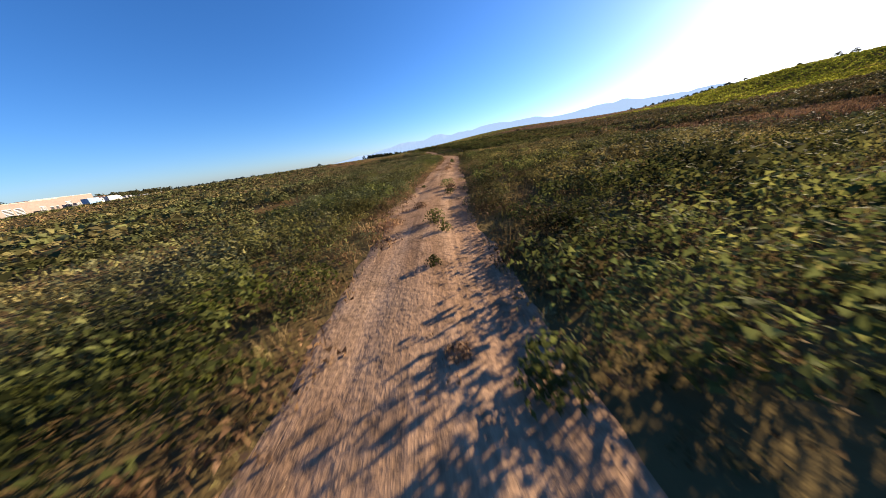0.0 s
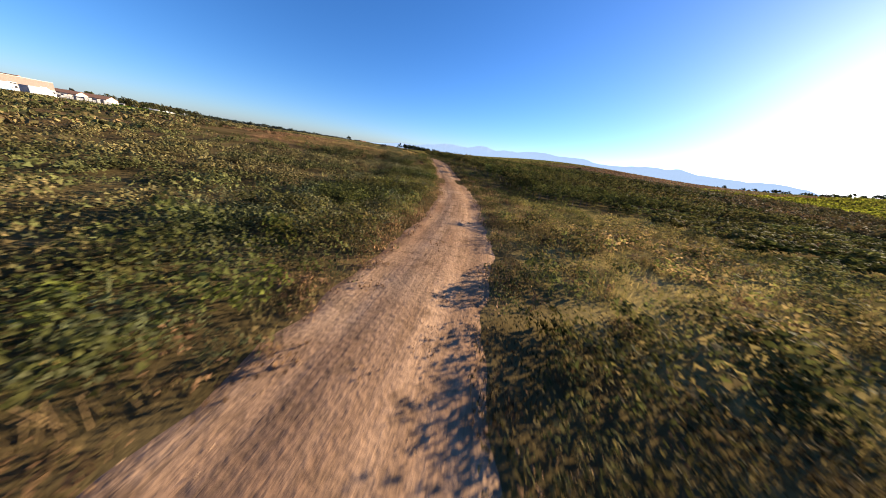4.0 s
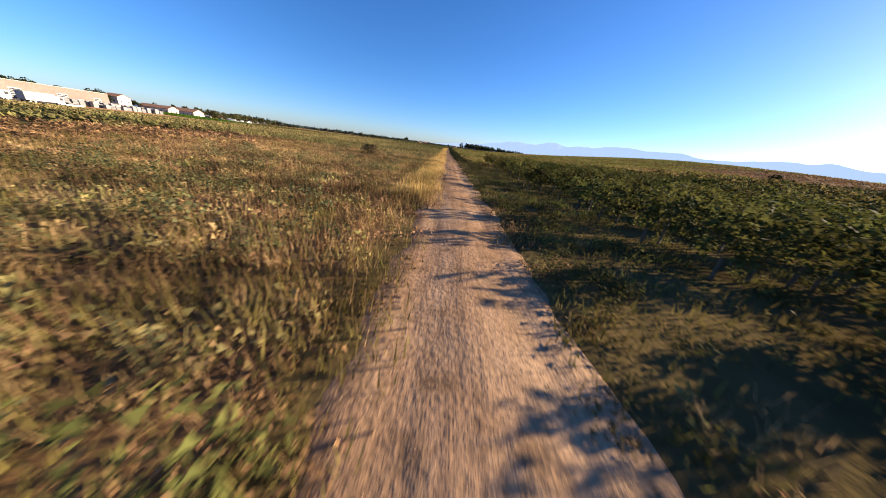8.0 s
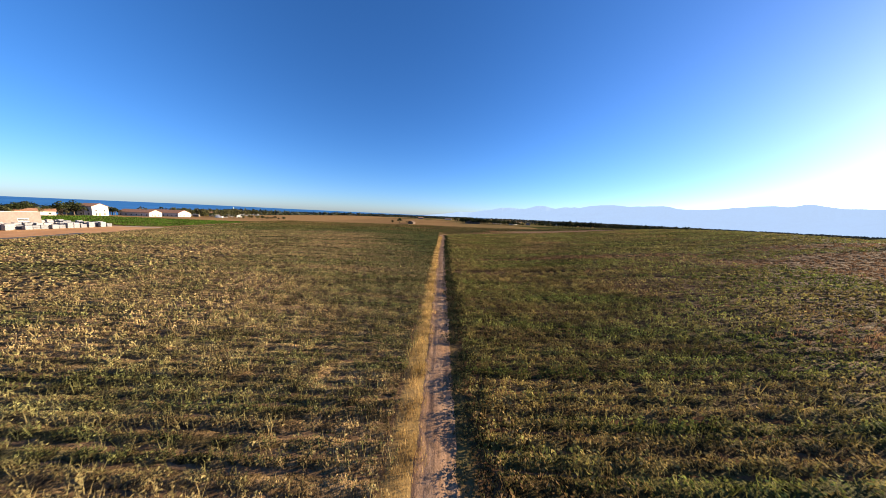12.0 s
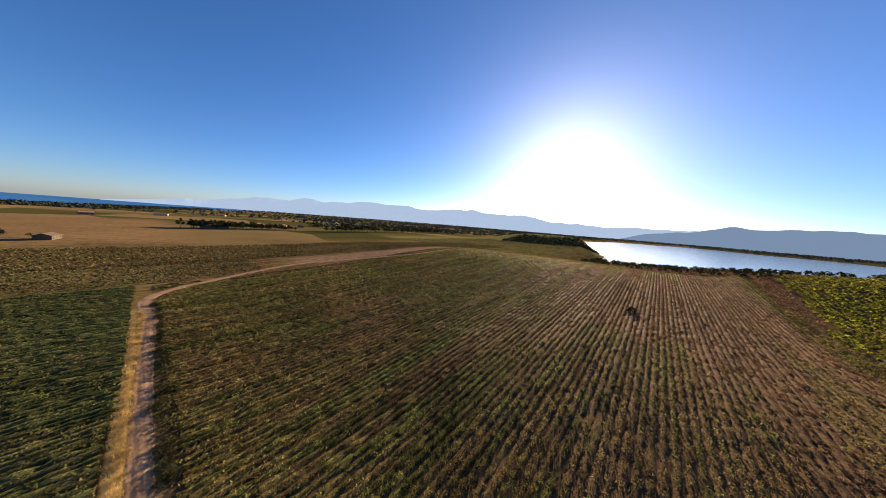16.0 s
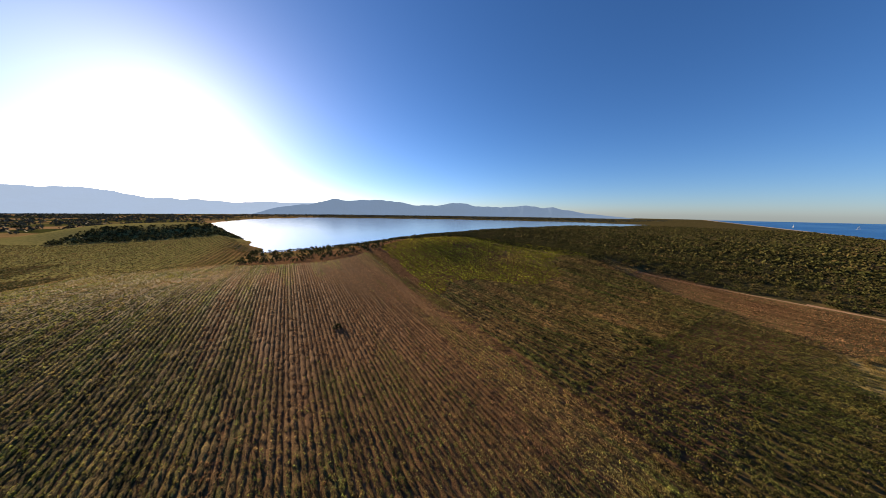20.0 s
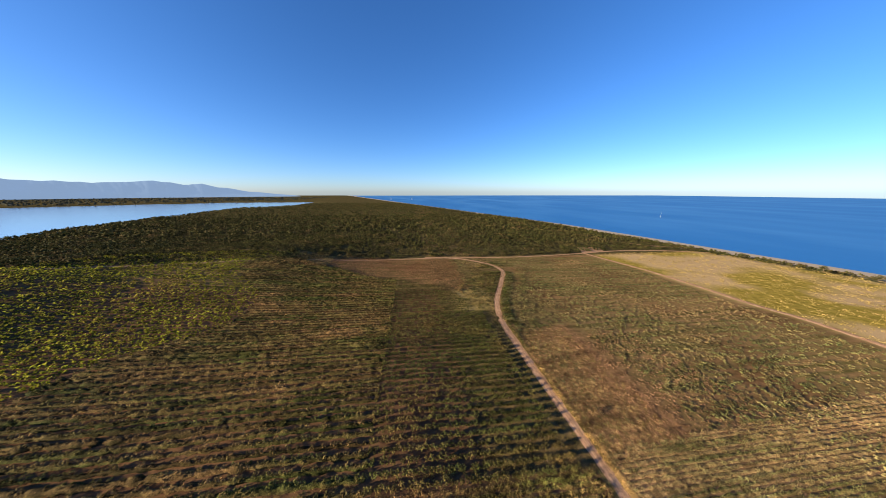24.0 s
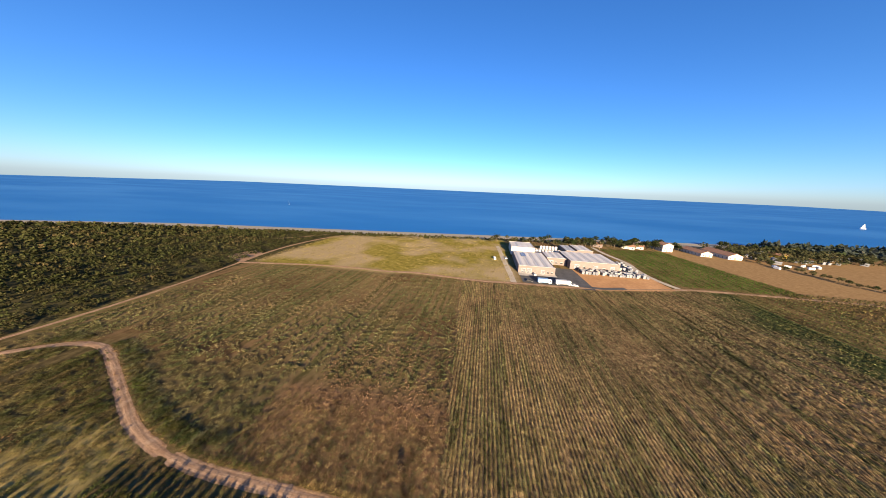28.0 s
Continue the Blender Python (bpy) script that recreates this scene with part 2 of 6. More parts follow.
# far plain: a patchwork of meadows, stubble and vineyards
cells = n.tree.nodes.new("ShaderNodeTexVoronoi")
cells.inputs["Scale"].default_value = 0.006
n.link(n.pos, cells.inputs["Vector"])
pick = n.add("ShaderNodeSeparateColor")
n.link(cells.outputs["Color"], pick.inputs[0])
plain = n.ramp(pick.outputs[0], [(0.0, (0.06, 0.065, 0.022)), (0.3, (0.13, 0.115, 0.04)), (0.42, (0.34, 0.22, 0.11)), (0.66, (0.30, 0.195, 0.095)), (0.78, (0.11, 0.11, 0.04)), (1.0, (0.055, 0.065, 0.022))])
plain = n.mix(n.math("MULTIPLY", band(px, 40, 0), band(py, 640, 560)), plain, n.mix(both, (0.25, 0.155, 0.075), (0.36, 0.225, 0.105)))
plain = n.mix(0.4, plain, n.ramp(big, [(0.3, 0.5), (0.7, 1.0)]), "MULTIPLY")
c = n.mix(band(py, 255, 330), c, plain)
c = n.mix(n.math("MULTIPLY", n.math("MULTIPLY", band(px, 235, 275), band(px, 760, 640)), n.math("MULTIPLY", band(py, 90, 130), band(py, 420, 340))), c, n.mix(both, (0.16, 0.16, 0.055), (0.28, 0.25, 0.095)))
# worn bare ground beyond the bend
slant = n.math("ADD", py, n.math("MULTIPLY", px, 0.2))
c = n.mix(n.math("MULTIPLY", n.math("MULTIPLY", band(px, 44, 60), band(px, 172, 150)), n.math("MULTIPLY", band(slant, 168, 172), band(slant, 196, 188))), c, n.mix(both, (0.22, 0.135, 0.085), (0.36, 0.235, 0.155)))
# the green hay field and the dry strip behind the works
c = n.mix(n.math("MULTIPLY", band(px, -152, -160), band(n.math("SUBTRACT", py, n.math("MULTIPLY", px, 0.165)), 230, 235)), c, n.mix(both, (0.29, 0.175, 0.08), (0.37, 0.235, 0.11)))
# seaward meadow, with a worn tan middle
meadow = n.mix(both, (0.19, 0.155, 0.03), (0.32, 0.25, 0.055))
meadow = n.mix(n.ramp(n.noise(0.016, 3), [(0.46, 0.0), (0.58, 1.0)]), meadow, (0.42, 0.31, 0.165))
c = n.mix(n.math("MULTIPLY", n.math("MULTIPLY", band(px, -128, -136), band(py, -195, -180)), band(py, 19, 10)), c, meadow)
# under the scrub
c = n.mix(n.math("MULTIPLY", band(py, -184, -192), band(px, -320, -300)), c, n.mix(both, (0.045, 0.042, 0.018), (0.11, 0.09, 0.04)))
c = n.mix(0.55, c, n.ramp(fine, [(0.25, 0.45), (0.7, 1.0)]), "MULTIPLY")
c = n.mix(1.0, c, (0.87, 0.87, 0.87), "MULTIPLY")
rows_west = n.math("MULTIPLY", n.math("MULTIPLY", band(n.math("ADD", px, n.math("MULTIPLY", py, 0.15)), -136, -133), band(px, -1.7, -2.3)), n.math("MULTIPLY", band(n.math("SUBTRACT", py, n.math("MULTIPLY", px, 0.065)), -17, -14), band(py, 126, 112)))
rows_east = n.math("MULTIPLY", n.math("MULTIPLY", band(px, 1.6, 2.2), band(px, 262, 255)), n.math("MULTIPLY", band(py, -118, -110), band(py, 150, 144)))
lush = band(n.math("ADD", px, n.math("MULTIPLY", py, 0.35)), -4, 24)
# Shade between the green rows, put into the soil as a darker colour.
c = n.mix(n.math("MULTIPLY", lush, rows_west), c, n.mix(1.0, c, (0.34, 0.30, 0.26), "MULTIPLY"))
rows_west = n.math("MULTIPLY", rows_west, n.math("SUBTRACT", 1.0, lush))
c = n.mix(rows_west, c, n.mix(n.ramp(fine, [(0.3, 0.0), (0.7, 1.0)]), n.mix(both, (0.09, 0.055, 0.03), (0.15, 0.092, 0.05)), n.mix(both, (0.15, 0.095, 0.052), (0.24, 0.15, 0.085))))
c = n.mix(rows_east, c, n.mix(n.ramp(fine, [(0.3, 0.0), (0.7, 1.0)]), n.mix(both, (0.065, 0.037, 0.019), (0.11, 0.064, 0.034)), n.mix(both, (0.10, 0.058, 0.031), (0.16, 0.094, 0.05))))
c = n.mix(n.math("MULTIPLY", n.math("MULTIPLY", band(px, -2.6, -2.2), band(px, -0.9, -1.1)), n.math("MULTIPLY", band(py, -42, -36), band(py, 126, 120))), c, n.mix(both, (0.26, 0.17, 0.065), (0.40, 0.27, 0.11)))
# darker ground under the weeds along the track
weed_floor = n.mix(both, (0.06, 0.045, 0.02), (0.13, 0.095, 0.042))
c = n.mix(n.math("MULTIPLY", n.math("MULTIPLY", band(px, -36, -24), band(px, 26, 20)), band(py, -10, -16)), c, weed_floor)
slope = n.mix(both, (0.17, 0.135, 0.05), (0.31, 0.235, 0.09))
c = n.mix(n.math("MULTIPLY", n.math("MULTIPLY", band(px, -7, -2), band(px, 20, 12)), n.math("MULTIPLY", band(py, -82, -88), band(py, -114, -108))), c, slope)
fallow = n.mix(both, (0.13, 0.075, 0.036), (0.21, 0.125, 0.06))
c = n.mix(n.math("MULTIPLY", n.math("MULTIPLY", band(px, -30, -22), band(px, -1.6, -2.4)), n.math("MULTIPLY", band(py, -70, -62), band(py, -15, -17))), c, fallow)
# beach
sx = n.math("ADD", n.math("ADD", px, n.math("MULTIPLY", py, 0.178)), n.math("MULTIPLY", n.math("MINIMUM", n.math("ADD", py, 480.0), 0.0), 0.14))
c = n.mix(band(sx, -322, -332), c, (0.40, 0.335, 0.245))
n.bump(fine, 0.6, 0.05)
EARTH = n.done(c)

n = Nodes("track_sand", 1.0, 0.0)
lane = n.tree.nodes.new("ShaderNodeAttribute")
lane.attribute_name = "lane"
n.pos = lane.outputs["Vector"]
big, fine = n.noise(0.8, 4, stretch=(1.6, 0.2, 1)), n.noise(14.0, 4)
c = n.mix(n.ramp(big, [(0.35, 0.0), (0.65, 1.0)]), (0.29, 0.17, 0.10), (0.45, 0.29, 0.18))
c = n.mix(n.ramp(n.noise(1.0, 5, 0.7, (3.6, 0.16, 1)), [(0.46, 0.0), (0.62, 0.7)]), c, (0.22, 0.135, 0.08))
c = n.mix(n.ramp(n.noise(2.2, 5, 0.7), [(0.5, 0.0), (0.64, 0.8)]), c, (0.17, 0.105, 0.062))
c = n.mix(n.ramp(n.noise(0.35, 3), [(0.5, 0.0), (0.7, 0.5)]), c, (0.5, 0.35, 0.23))
c = n.mix(0.5, c, n.ramp(fine, [(0.3, 0.3), (0.6, 1.0)]), "MULTIPLY")
c = n.mix(n.ramp(n.noise(1.0, 3, 0.6, (9.0, 0.9, 1)), [(0.5, 0.0), (0.7, 0.3)]), c, (0.2, 0.125, 0.075))
n.bump(n.math("ADD", n.math("ADD", n.math("MULTIPLY", n.noise(3.5, 5, 0.65), 1.5), n.math("MULTIPLY", n.noise(1.0, 4, 0.6, (5.0, 0.5, 1)), 1.4)), fine), 0.6, 0.016)
SAND = n.done(c)



def water(name, deep, pale, share, rough, swell):
    """Water: the colour that comes up from below, under a rough mirror."""
    n = Nodes(name, 1.0, 0.0)
    c = n.mix(n.ramp(n.noise(0.004, 4, 0.6, (1, 0.35, 1)), [(0.42, 0.0), (0.72, 1.0)]), deep, pale)
    h = n.noise(0.22, 6, 0.65)
    n.bump(h, 0.5, swell)
    gl = n.add("ShaderNodeBsdfGlossy", Roughness=rough)
    b = n.add("ShaderNodeBump", Strength=0.4, Distance=swell)
    n.link(h, b.inputs["Height"])
    n.link(b.outputs["Normal"], gl.inputs["Normal"])
    ms = n.add("ShaderNodeMixShader", Fac=share)
    n.link(n.bsdf.outputs[0], ms.inputs[1])
    n.link(gl.outputs[0], ms.inputs[2])
    n.link(ms.outputs[0], n.tree.nodes["Material Output"].inputs["Surface"])
    return n.done(c)


SEAWATER = water("sea_water", (0.009, 0.115, 0.34), (0.035, 0.175, 0.42), 0.12, 0.3, 0.4)
LAGOONWATER = water("lagoon_water", (0.16, 0.22, 0.28), (0.2, 0.26, 0.32), 0.88, 0.14, 0.03)

xs = np.unique(np.concatenate([lines(-360, 420, 6, 4850), np.arange(-10, 10.1, 2)]))
ys = lines(-260, 420, 6, 4850)
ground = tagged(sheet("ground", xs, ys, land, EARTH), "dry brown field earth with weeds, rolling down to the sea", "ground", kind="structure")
wy = np.linspace(-4850, 4850, 60)
gx = np.linspace(0, 1, 40)
v = np.array([[coast_x(y) + 12 - u * (coast_x(y) + 12 + 4850), y, SEA] for u in gx for y in wy])
i = (np.arange(39)[:, None] * 60 + np.arange(59)).ravel()
sea = tagged(fill("water_sea", v, np.stack([i, i + 1, i + 61, i + 60], 1), SEAWATER), "calm deep blue sea out to the horizon", "sea", kind="structure")
v = np.array([[x, y, SEA] for x in np.linspace(330, 2750, 20) for y in np.linspace(-1900, 400, 20)])
i = (np.arange(19)[:, None] * 20 + np.arange(19)).ravel()
lagoon = tagged(fill("water_lagoon", v, np.stack([i, i + 20, i + 21, i + 1], 1), LAGOONWATER), "still pale lagoon shining under the low sun", "lagoon", kind="structure")


# ---- mountains ----
def ridge(name, r, stops, seed, rough, mat, label):
    """A far range: height above the eye in degrees, by bearing."""
    b = np.arange(stops[0][0], stops[-1][0] + 0.01, 0.25)
    e = np.interp(b, [s[0] for s in stops], [s[1] for s in stops])
    rr = np.random.default_rng(seed)
    for k in (1.5, 4, 9, 20):
        knots = np.arange(b[0], b[-1] + 360 / k, 18 / k)
        e = e + np.interp(b, knots, rr.uniform(-1, 1, len(knots))) * rough / k ** 0.75 * 1.1 * np.minimum(1, e)
    rows = []
    for f, up in ((0, 1.0), (0.03, 0.72), (0.055, 0.4), (0.075, 0.18), (0.09, 0.0)):
        rad = r * (1 - f)
        z = -12 + (np.maximum(e, 0.02) * math.pi / 180 * r + 50 * np.clip(np.minimum(b - b[0], b[-1] - b) / 7, 0, 1)) * up
        if 0 < up < 1:
            z = z * (1 + rr.uniform(-0.12, 0.12, len(b)))
        rows.append(np.stack([np.sin(np.radians(b)) * rad, np.cos(np.radians(b)) * rad, z], -1))
    v = np.concatenate(rows)
    m = len(b)
    i = (np.arange(len(rows) - 1)[:, None] * m + np.arange(m - 1)).ravel()
    return tagged(fill(name, v, np.stack([i, i + m, i + m + 1, i + 1], 1), mat, True), label, "mountain range", kind="structure")


# Distance haze put into the mountains' colour, as a blue tint and a glow.
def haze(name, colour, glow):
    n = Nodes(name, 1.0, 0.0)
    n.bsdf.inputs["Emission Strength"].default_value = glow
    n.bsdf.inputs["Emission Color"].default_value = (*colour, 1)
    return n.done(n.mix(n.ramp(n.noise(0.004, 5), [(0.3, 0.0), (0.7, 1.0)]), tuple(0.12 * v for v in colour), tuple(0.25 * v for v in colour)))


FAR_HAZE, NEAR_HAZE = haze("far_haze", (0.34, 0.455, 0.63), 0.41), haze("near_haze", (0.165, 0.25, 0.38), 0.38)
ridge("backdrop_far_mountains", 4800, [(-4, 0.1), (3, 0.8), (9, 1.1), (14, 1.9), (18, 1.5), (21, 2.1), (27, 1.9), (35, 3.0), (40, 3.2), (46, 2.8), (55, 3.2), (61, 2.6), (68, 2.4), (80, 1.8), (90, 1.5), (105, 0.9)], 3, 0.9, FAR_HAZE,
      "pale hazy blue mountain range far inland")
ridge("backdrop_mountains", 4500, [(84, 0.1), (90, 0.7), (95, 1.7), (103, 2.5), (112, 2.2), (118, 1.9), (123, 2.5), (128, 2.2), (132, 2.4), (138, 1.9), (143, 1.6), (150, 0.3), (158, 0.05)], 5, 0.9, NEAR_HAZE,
      "mountains behind the lagoon, blue grey with distance haze")


# ---- tracks ----
def along(points, pitch):
    """Even steps along a smoothed line: places and the way across."""
    p = np.array(points, float)
    for _ in range(3):
        q = [p[0]]
        for a, b in zip(p[:-1], p[1:]):
            q += [a * 0.75 + b * 0.25, a * 0.25 + b * 0.75]
        p = np.array(q + [p[-1]])
    d = np.r_[0, np.cumsum(np.hypot(*np.diff(p, axis=0).T))]
    s = np.arange(0, d[-1], pitch)
    c = np.stack([np.interp(s, d, p[:, 0]), np.interp(s, d, p[:, 1])], -1)
    t = np.gradient(c, axis=0)
    t /= np.linalg.norm(t, axis=1, keepdims=True)
    return c, np.stack([t[:, 1], -t[:, 0]], -1)


def track(name, points, width, pitch, cols, mat, label, lift=0.05, ruts=0.045, narrow=None):
    c, across = along(points, pitch)
    u = np.linspace(-1, 1, cols)
    wob = np.array([[noise.noise((q[0] * 0.35, q[1] * 0.35, 7 * side)) * 0.2 + noise.noise((q[0] * 1.3, q[1] * 1.3, 3 * side)) * 0.13 for side in (1, 2)] for q in c])
    half = (width / 2 * np.interp(c[:, 1], *narrow) if narrow else np.full(len(c), width / 2))[:, None]
    off = np.where(u[None] < 0, u[None] * (half + wob[:, :1] * half), u[None] * (half + wob[:, 1:] * half))
    xy = c[:, None] + across[:, None] * off[..., None]
    prof = -ruts * (np.exp(-((np.abs(u) - 0.52) / 0.16) ** 2)) + 0.015 * np.exp(-(u / 0.25) ** 2) - (lift + 0.03) * np.abs(u) ** 4
    rough = np.array([[noise.noise((p[0] * 2.6, p[1] * 1.1, 0.3)) * 0.014 + noise.noise((p[0] * 7, p[1] * 5, 1.3)) * 0.006 for p in row] for row in xy]) if ruts else 0
    z = land(xy[..., 0], xy[..., 1]) + lift + prof[None] + rough
    v = np.concatenate([xy, z[..., None]], -1).reshape(-1, 3)
    i = (np.arange(len(c) - 1)[:, None] * cols + np.arange(cols - 1)).ravel()
    ob = fill(name, v, np.stack([i, i + 1, i + cols + 1, i + cols], 1), mat, True)
    way = np.stack([off, np.broadcast_to((np.arange(len(c)) * pitch)[:, None], off.shape), np.zeros(off.shape)], -1)
    ob.data.attributes.new("lane", "FLOAT_VECTOR", "POINT").data.foreach_set("vector", way.astype(np.float32).ravel())
    return tagged(ob, label, "dirt track", kind="structure")


MAIN = [(25, -189.5), (3, -187), (-12.5, -176.5), (-25, -161), (-28.5, -146), (-24.5, -134), (-18.5, -121), (-10.6, -104), (-5.3, -92), (-2.4, -80), (-0.4, -66), (0, -52), (0, 0), (0, 60), (0.5, 100), (1.5, 117), (-0.5, 131), (4, 140.5), (15, 148.5), (44, 162), (63, 163), (92, 149), (117.5, 138.5), (156, 142)]
track("road_main_track", MAIN, 3.0, 0.28, 19, SAND, "sandy two-rut dirt track between the fields", 0.065, 0.03, ((-40, -16, 100, 130), (1.0, 0.76, 0.76, 1.0)))
EDGE = [(-127.5, -196), (-131.5, -167), (-137, -115), (-135, -55), (-131, -13), (-135, 18), (-137, 57), (-145.5, 96), (-155, 128), (-156, 176), (-158, 228), (-160, 275)]
track("road_field_edge", EDGE, 3.6, 1.5, 7, SAND, "pale farm road along the field", 0.16, 0)
track("road_forest_edge", [(-127.5, -194.5), (-66, -183.5), (-25, -183), (25, -189.5), (91, -174), (149, -153), (195, -138), (228, -120)], 2.6, 1.5, 7, SAND, "pale dirt lane along the edge of the scrub", ruts=0)


def edge_x(y):
    """The farm road along the west of the fields."""
    return np.interp(y, [p[1] for p in EDGE], [p[0] for p in EDGE])


def lane_y(x):
    """The lane along the scrub, and the sandy lane to the beach."""
    return np.interp(x, (-250, -222, -185, -153, -127.5, -66, -25, 25, 91, 149, 195, 228, 262), (-180, -193, -200, -199, -194.5, -183.5, -183, -189.5, -174, -153, -138, -120, -104))


def bank_x(y):
    """Where the fields end and the shrubs of the lagoon bank begin."""
    return np.interp(y, (-300, -125, -72, -40, 0, 21, 50, 75), (232, 232, 250, 238, 214, 208, 216, 238))


# ---- plants ----
def leaf_clump(count, wide, tall, size, seed, flat=0.0, tri=False, narrow=False):
    """Loose quads on an upright mound: (count * 4, 3)."""
    r = np.random.default_rng(seed)
    a, h = r.uniform(0, 2 * math.pi, count), r.uniform(0.08, 1, count) ** 0.8
    rad = wide / 2 * np.sqrt(1 - (h * 0.9) ** 2) * r.uniform(0.5, 1.1, count)
    c = np.stack([np.cos(a) * rad, np.sin(a) * rad, h * tall], -1)
    nrm = np.stack([np.cos(a) * (1 - flat), np.sin(a) * (1 - flat), r.uniform(0.1, 1.2, count)], -1) + r.normal(0, 0.35, (count, 3))
    nrm /= np.linalg.norm(nrm, axis=1, keepdims=True)
    t = np.cross(nrm, r.normal(0, 1, (count, 3)))
    t /= np.linalg.norm(t, axis=1, keepdims=True)
    b = np.cross(nrm, t)
    s = (size * r.uniform(0.6, 1.3, count))[:, None]
    if narrow:
        return np.stack([c - t * s * 0.6, c - t * s * 0.02 + b * s * 0.3, c + t * s * 0.62 - b * s * 0.06], 1).reshape(-1, 3)
    if tri:
        return np.stack([c - t * s * 0.5 - b * s * 0.38, c + b * s * 0.42 - t * s * 0.3, c + t * s * 0.6], 1).reshape(-1, 3)
    return np.stack([c - t * s * 0.5, c + b * s * 0.33, c + t * s * 0.55, c - b * s * 0.33], 1).reshape(-1, 3)


def blades(count, wide, tall, thick, seed):
    """Upright grass blades as thin quads."""
    r = np.random.default_rng(seed)
    a, rad = r.uniform(0, 2 * math.pi, count), wide / 2 * np.sqrt(r.uniform(0, 1, count))
    foot = np.stack([np.cos(a) * rad, np.sin(a) * rad, np.zeros(count)], -1)
    tip = foot + np.stack([r.normal(0, 0.3, count), r.normal(0, 0.3, count), r.uniform(0.5, 1.1, count)], -1) * tall
    b = r.uniform(0, 2 * math.pi, count)
    side = np.stack([np.cos(b), np.sin(b), np.zeros(count)], -1) * thick / 2
    return np.stack([foot - side, foot + side, tip + side * 0.35, tip - side * 0.35], 1).reshape(-1, 3)


def scatter(name, protos, x, y, scale, mat, label, category, sink=0.03, seed=1, corners=4):
    """One mesh of many plants standing on the ground."""
    r = np.random.default_rng(seed)
    x, y = np.asarray(x), np.asarray(y)
    z = land(x, y) - sink
    spin, kind = r.uniform(0, 2 * math.pi, len(x)), r.integers(0, len(protos), len(x))
    s = scale * r.uniform(0.7, 1.3, len(x))
    out = []
    for k, p in enumerate(protos):
        w = np.where(kind == k)[0]
        ca, sa = np.cos(spin[w])[:, None], np.sin(spin[w])[:, None]
        q = np.stack([ca * p[:, 0] - sa * p[:, 1], sa * p[:, 0] + ca * p[:, 1], np.broadcast_to(p[:, 2], (len(w), len(p)))], -1) * s[w][:, None, None]
        q = q + np.stack([x[w], y[w], z[w]], -1)[:, None]
        out.append(q.reshape(-1, 3))
    v = np.concatenate(out)
    ob = fill(name, v, np.arange(len(v)).reshape(-1, corners), mat)
    return tagged(ob, label, category, kind="stuff")


def rows_of(x0, x1, y0, y1, pitch, every, keep, jitter=0.2, seed=1):
    r = np.random.default_rng(seed)
    gx, gy = np.meshgrid(np.arange(x0, x1, every), np.arange(y0, y1, pitch))
    gx, gy = gx + r.uniform(-0.5, 0.5, gx.shape) * every, gy + r.normal(0, jitter, gy.shape)
    k = r.uniform(0, 1, gx.shape) < keep
    return gx[k], gy[k]


def grow(name, protos, xy, scale, mat, label, category="crop rows", seed=1, clear=2.05, sink=0.03):
    """Plants clear of the tracks and the water."""
    x, y = xy
    d = track_distance(x, y)
    k = (d > np.where((y < -22) & (y > -150) & (clear < 3), np.maximum(clear, 10.5), clear)) & (lagoon_distance(x, y) > 24) & ((y > 75) | (x < bank_x(y)))
    return scatter(name, protos, x[k], y[k], scale, mat, label, category, sink, seed, 3)


LINE = along(MAIN, 1.0)[0]


def track_distance(x, y):
    """Metres from the main track's middle."""
    x, y = np.asarray(x), np.asarray(y)
    out = np.full(len(x), 99.0)
    near = (np.abs(x) < 40) | (y > 110) | (y < -70)
    px_, py_ = x[near], y[near]
    best = np.full(len(px_), 99.0)
    for q in LINE[::2]:
        best = np.minimum(best, np.hypot(px_ - q[0], py_ - q[1]))
    out[near] = best
    return out


def strewn(x0, x1, y0, y1, per, seed):
    r = np.random.default_rng(seed)
    k = int((x1 - x0) * (y1 - y0) * per)
    return r.uniform(x0, x1, k), r.uniform(y0, y1, k)


def join(*parts):
    return np.concatenate([p[0] for p in parts]), np.concatenate([p[1] for p in parts])


def thin(xy, scale, least, seed):
    """Leave out plants in patches."""
    r = np.random.default_rng(seed)
    f = np.array([noise.noise((a * scale, b * scale, seed * 3.7)) for a, b in zip(*xy)])
    k = r.uniform(-0.5, 0.5, len(f)) < f + least
    return xy[0][k], xy[1][k]


CROP_WEST = leaf_material("crop_west", (0.070, 0.086, 0.027), (0.27, 0.28, 0.098), (0.48, 0.335, 0.165), 0.38, 0.14, 0.35)
CROP_NORTH = leaf_material("crop_north_west", (0.040, 0.060, 0.018), (0.165, 0.195, 0.062), (0.36, 0.235, 0.10), 0.24, 0.10, 0.15)
CROP_SOUTH = leaf_material("crop_south", (0.06, 0.074, 0.026), (0.22, 0.228, 0.082), (0.38, 0.235, 0.12), 0.34, 0.14)
CROP_EAST = leaf_material("crop_east", (0.080, 0.108, 0.024), (0.31, 0.345, 0.082), (0.50, 0.30, 0.135), 0.30, 0.28, 0.3)
CROP_RED = leaf_material("crop_dry", (0.125, 0.074, 0.037), (0.32, 0.19, 0.096), (0.42, 0.24, 0.125), 0.7, 0.26, 0.3)
CROP_DARK = leaf_material("crop_vine", (0.038, 0.052, 0.015), (0.165, 0.175, 0.05), (0.33, 0.20, 0.095), 0.34, 0.2, 0.4)
CROP_MIX = leaf_material("crop_mixed", (0.08, 0.095, 0.024), (0.28, 0.28, 0.078), (0.48, 0.31, 0.14), 0.40, 0.42)
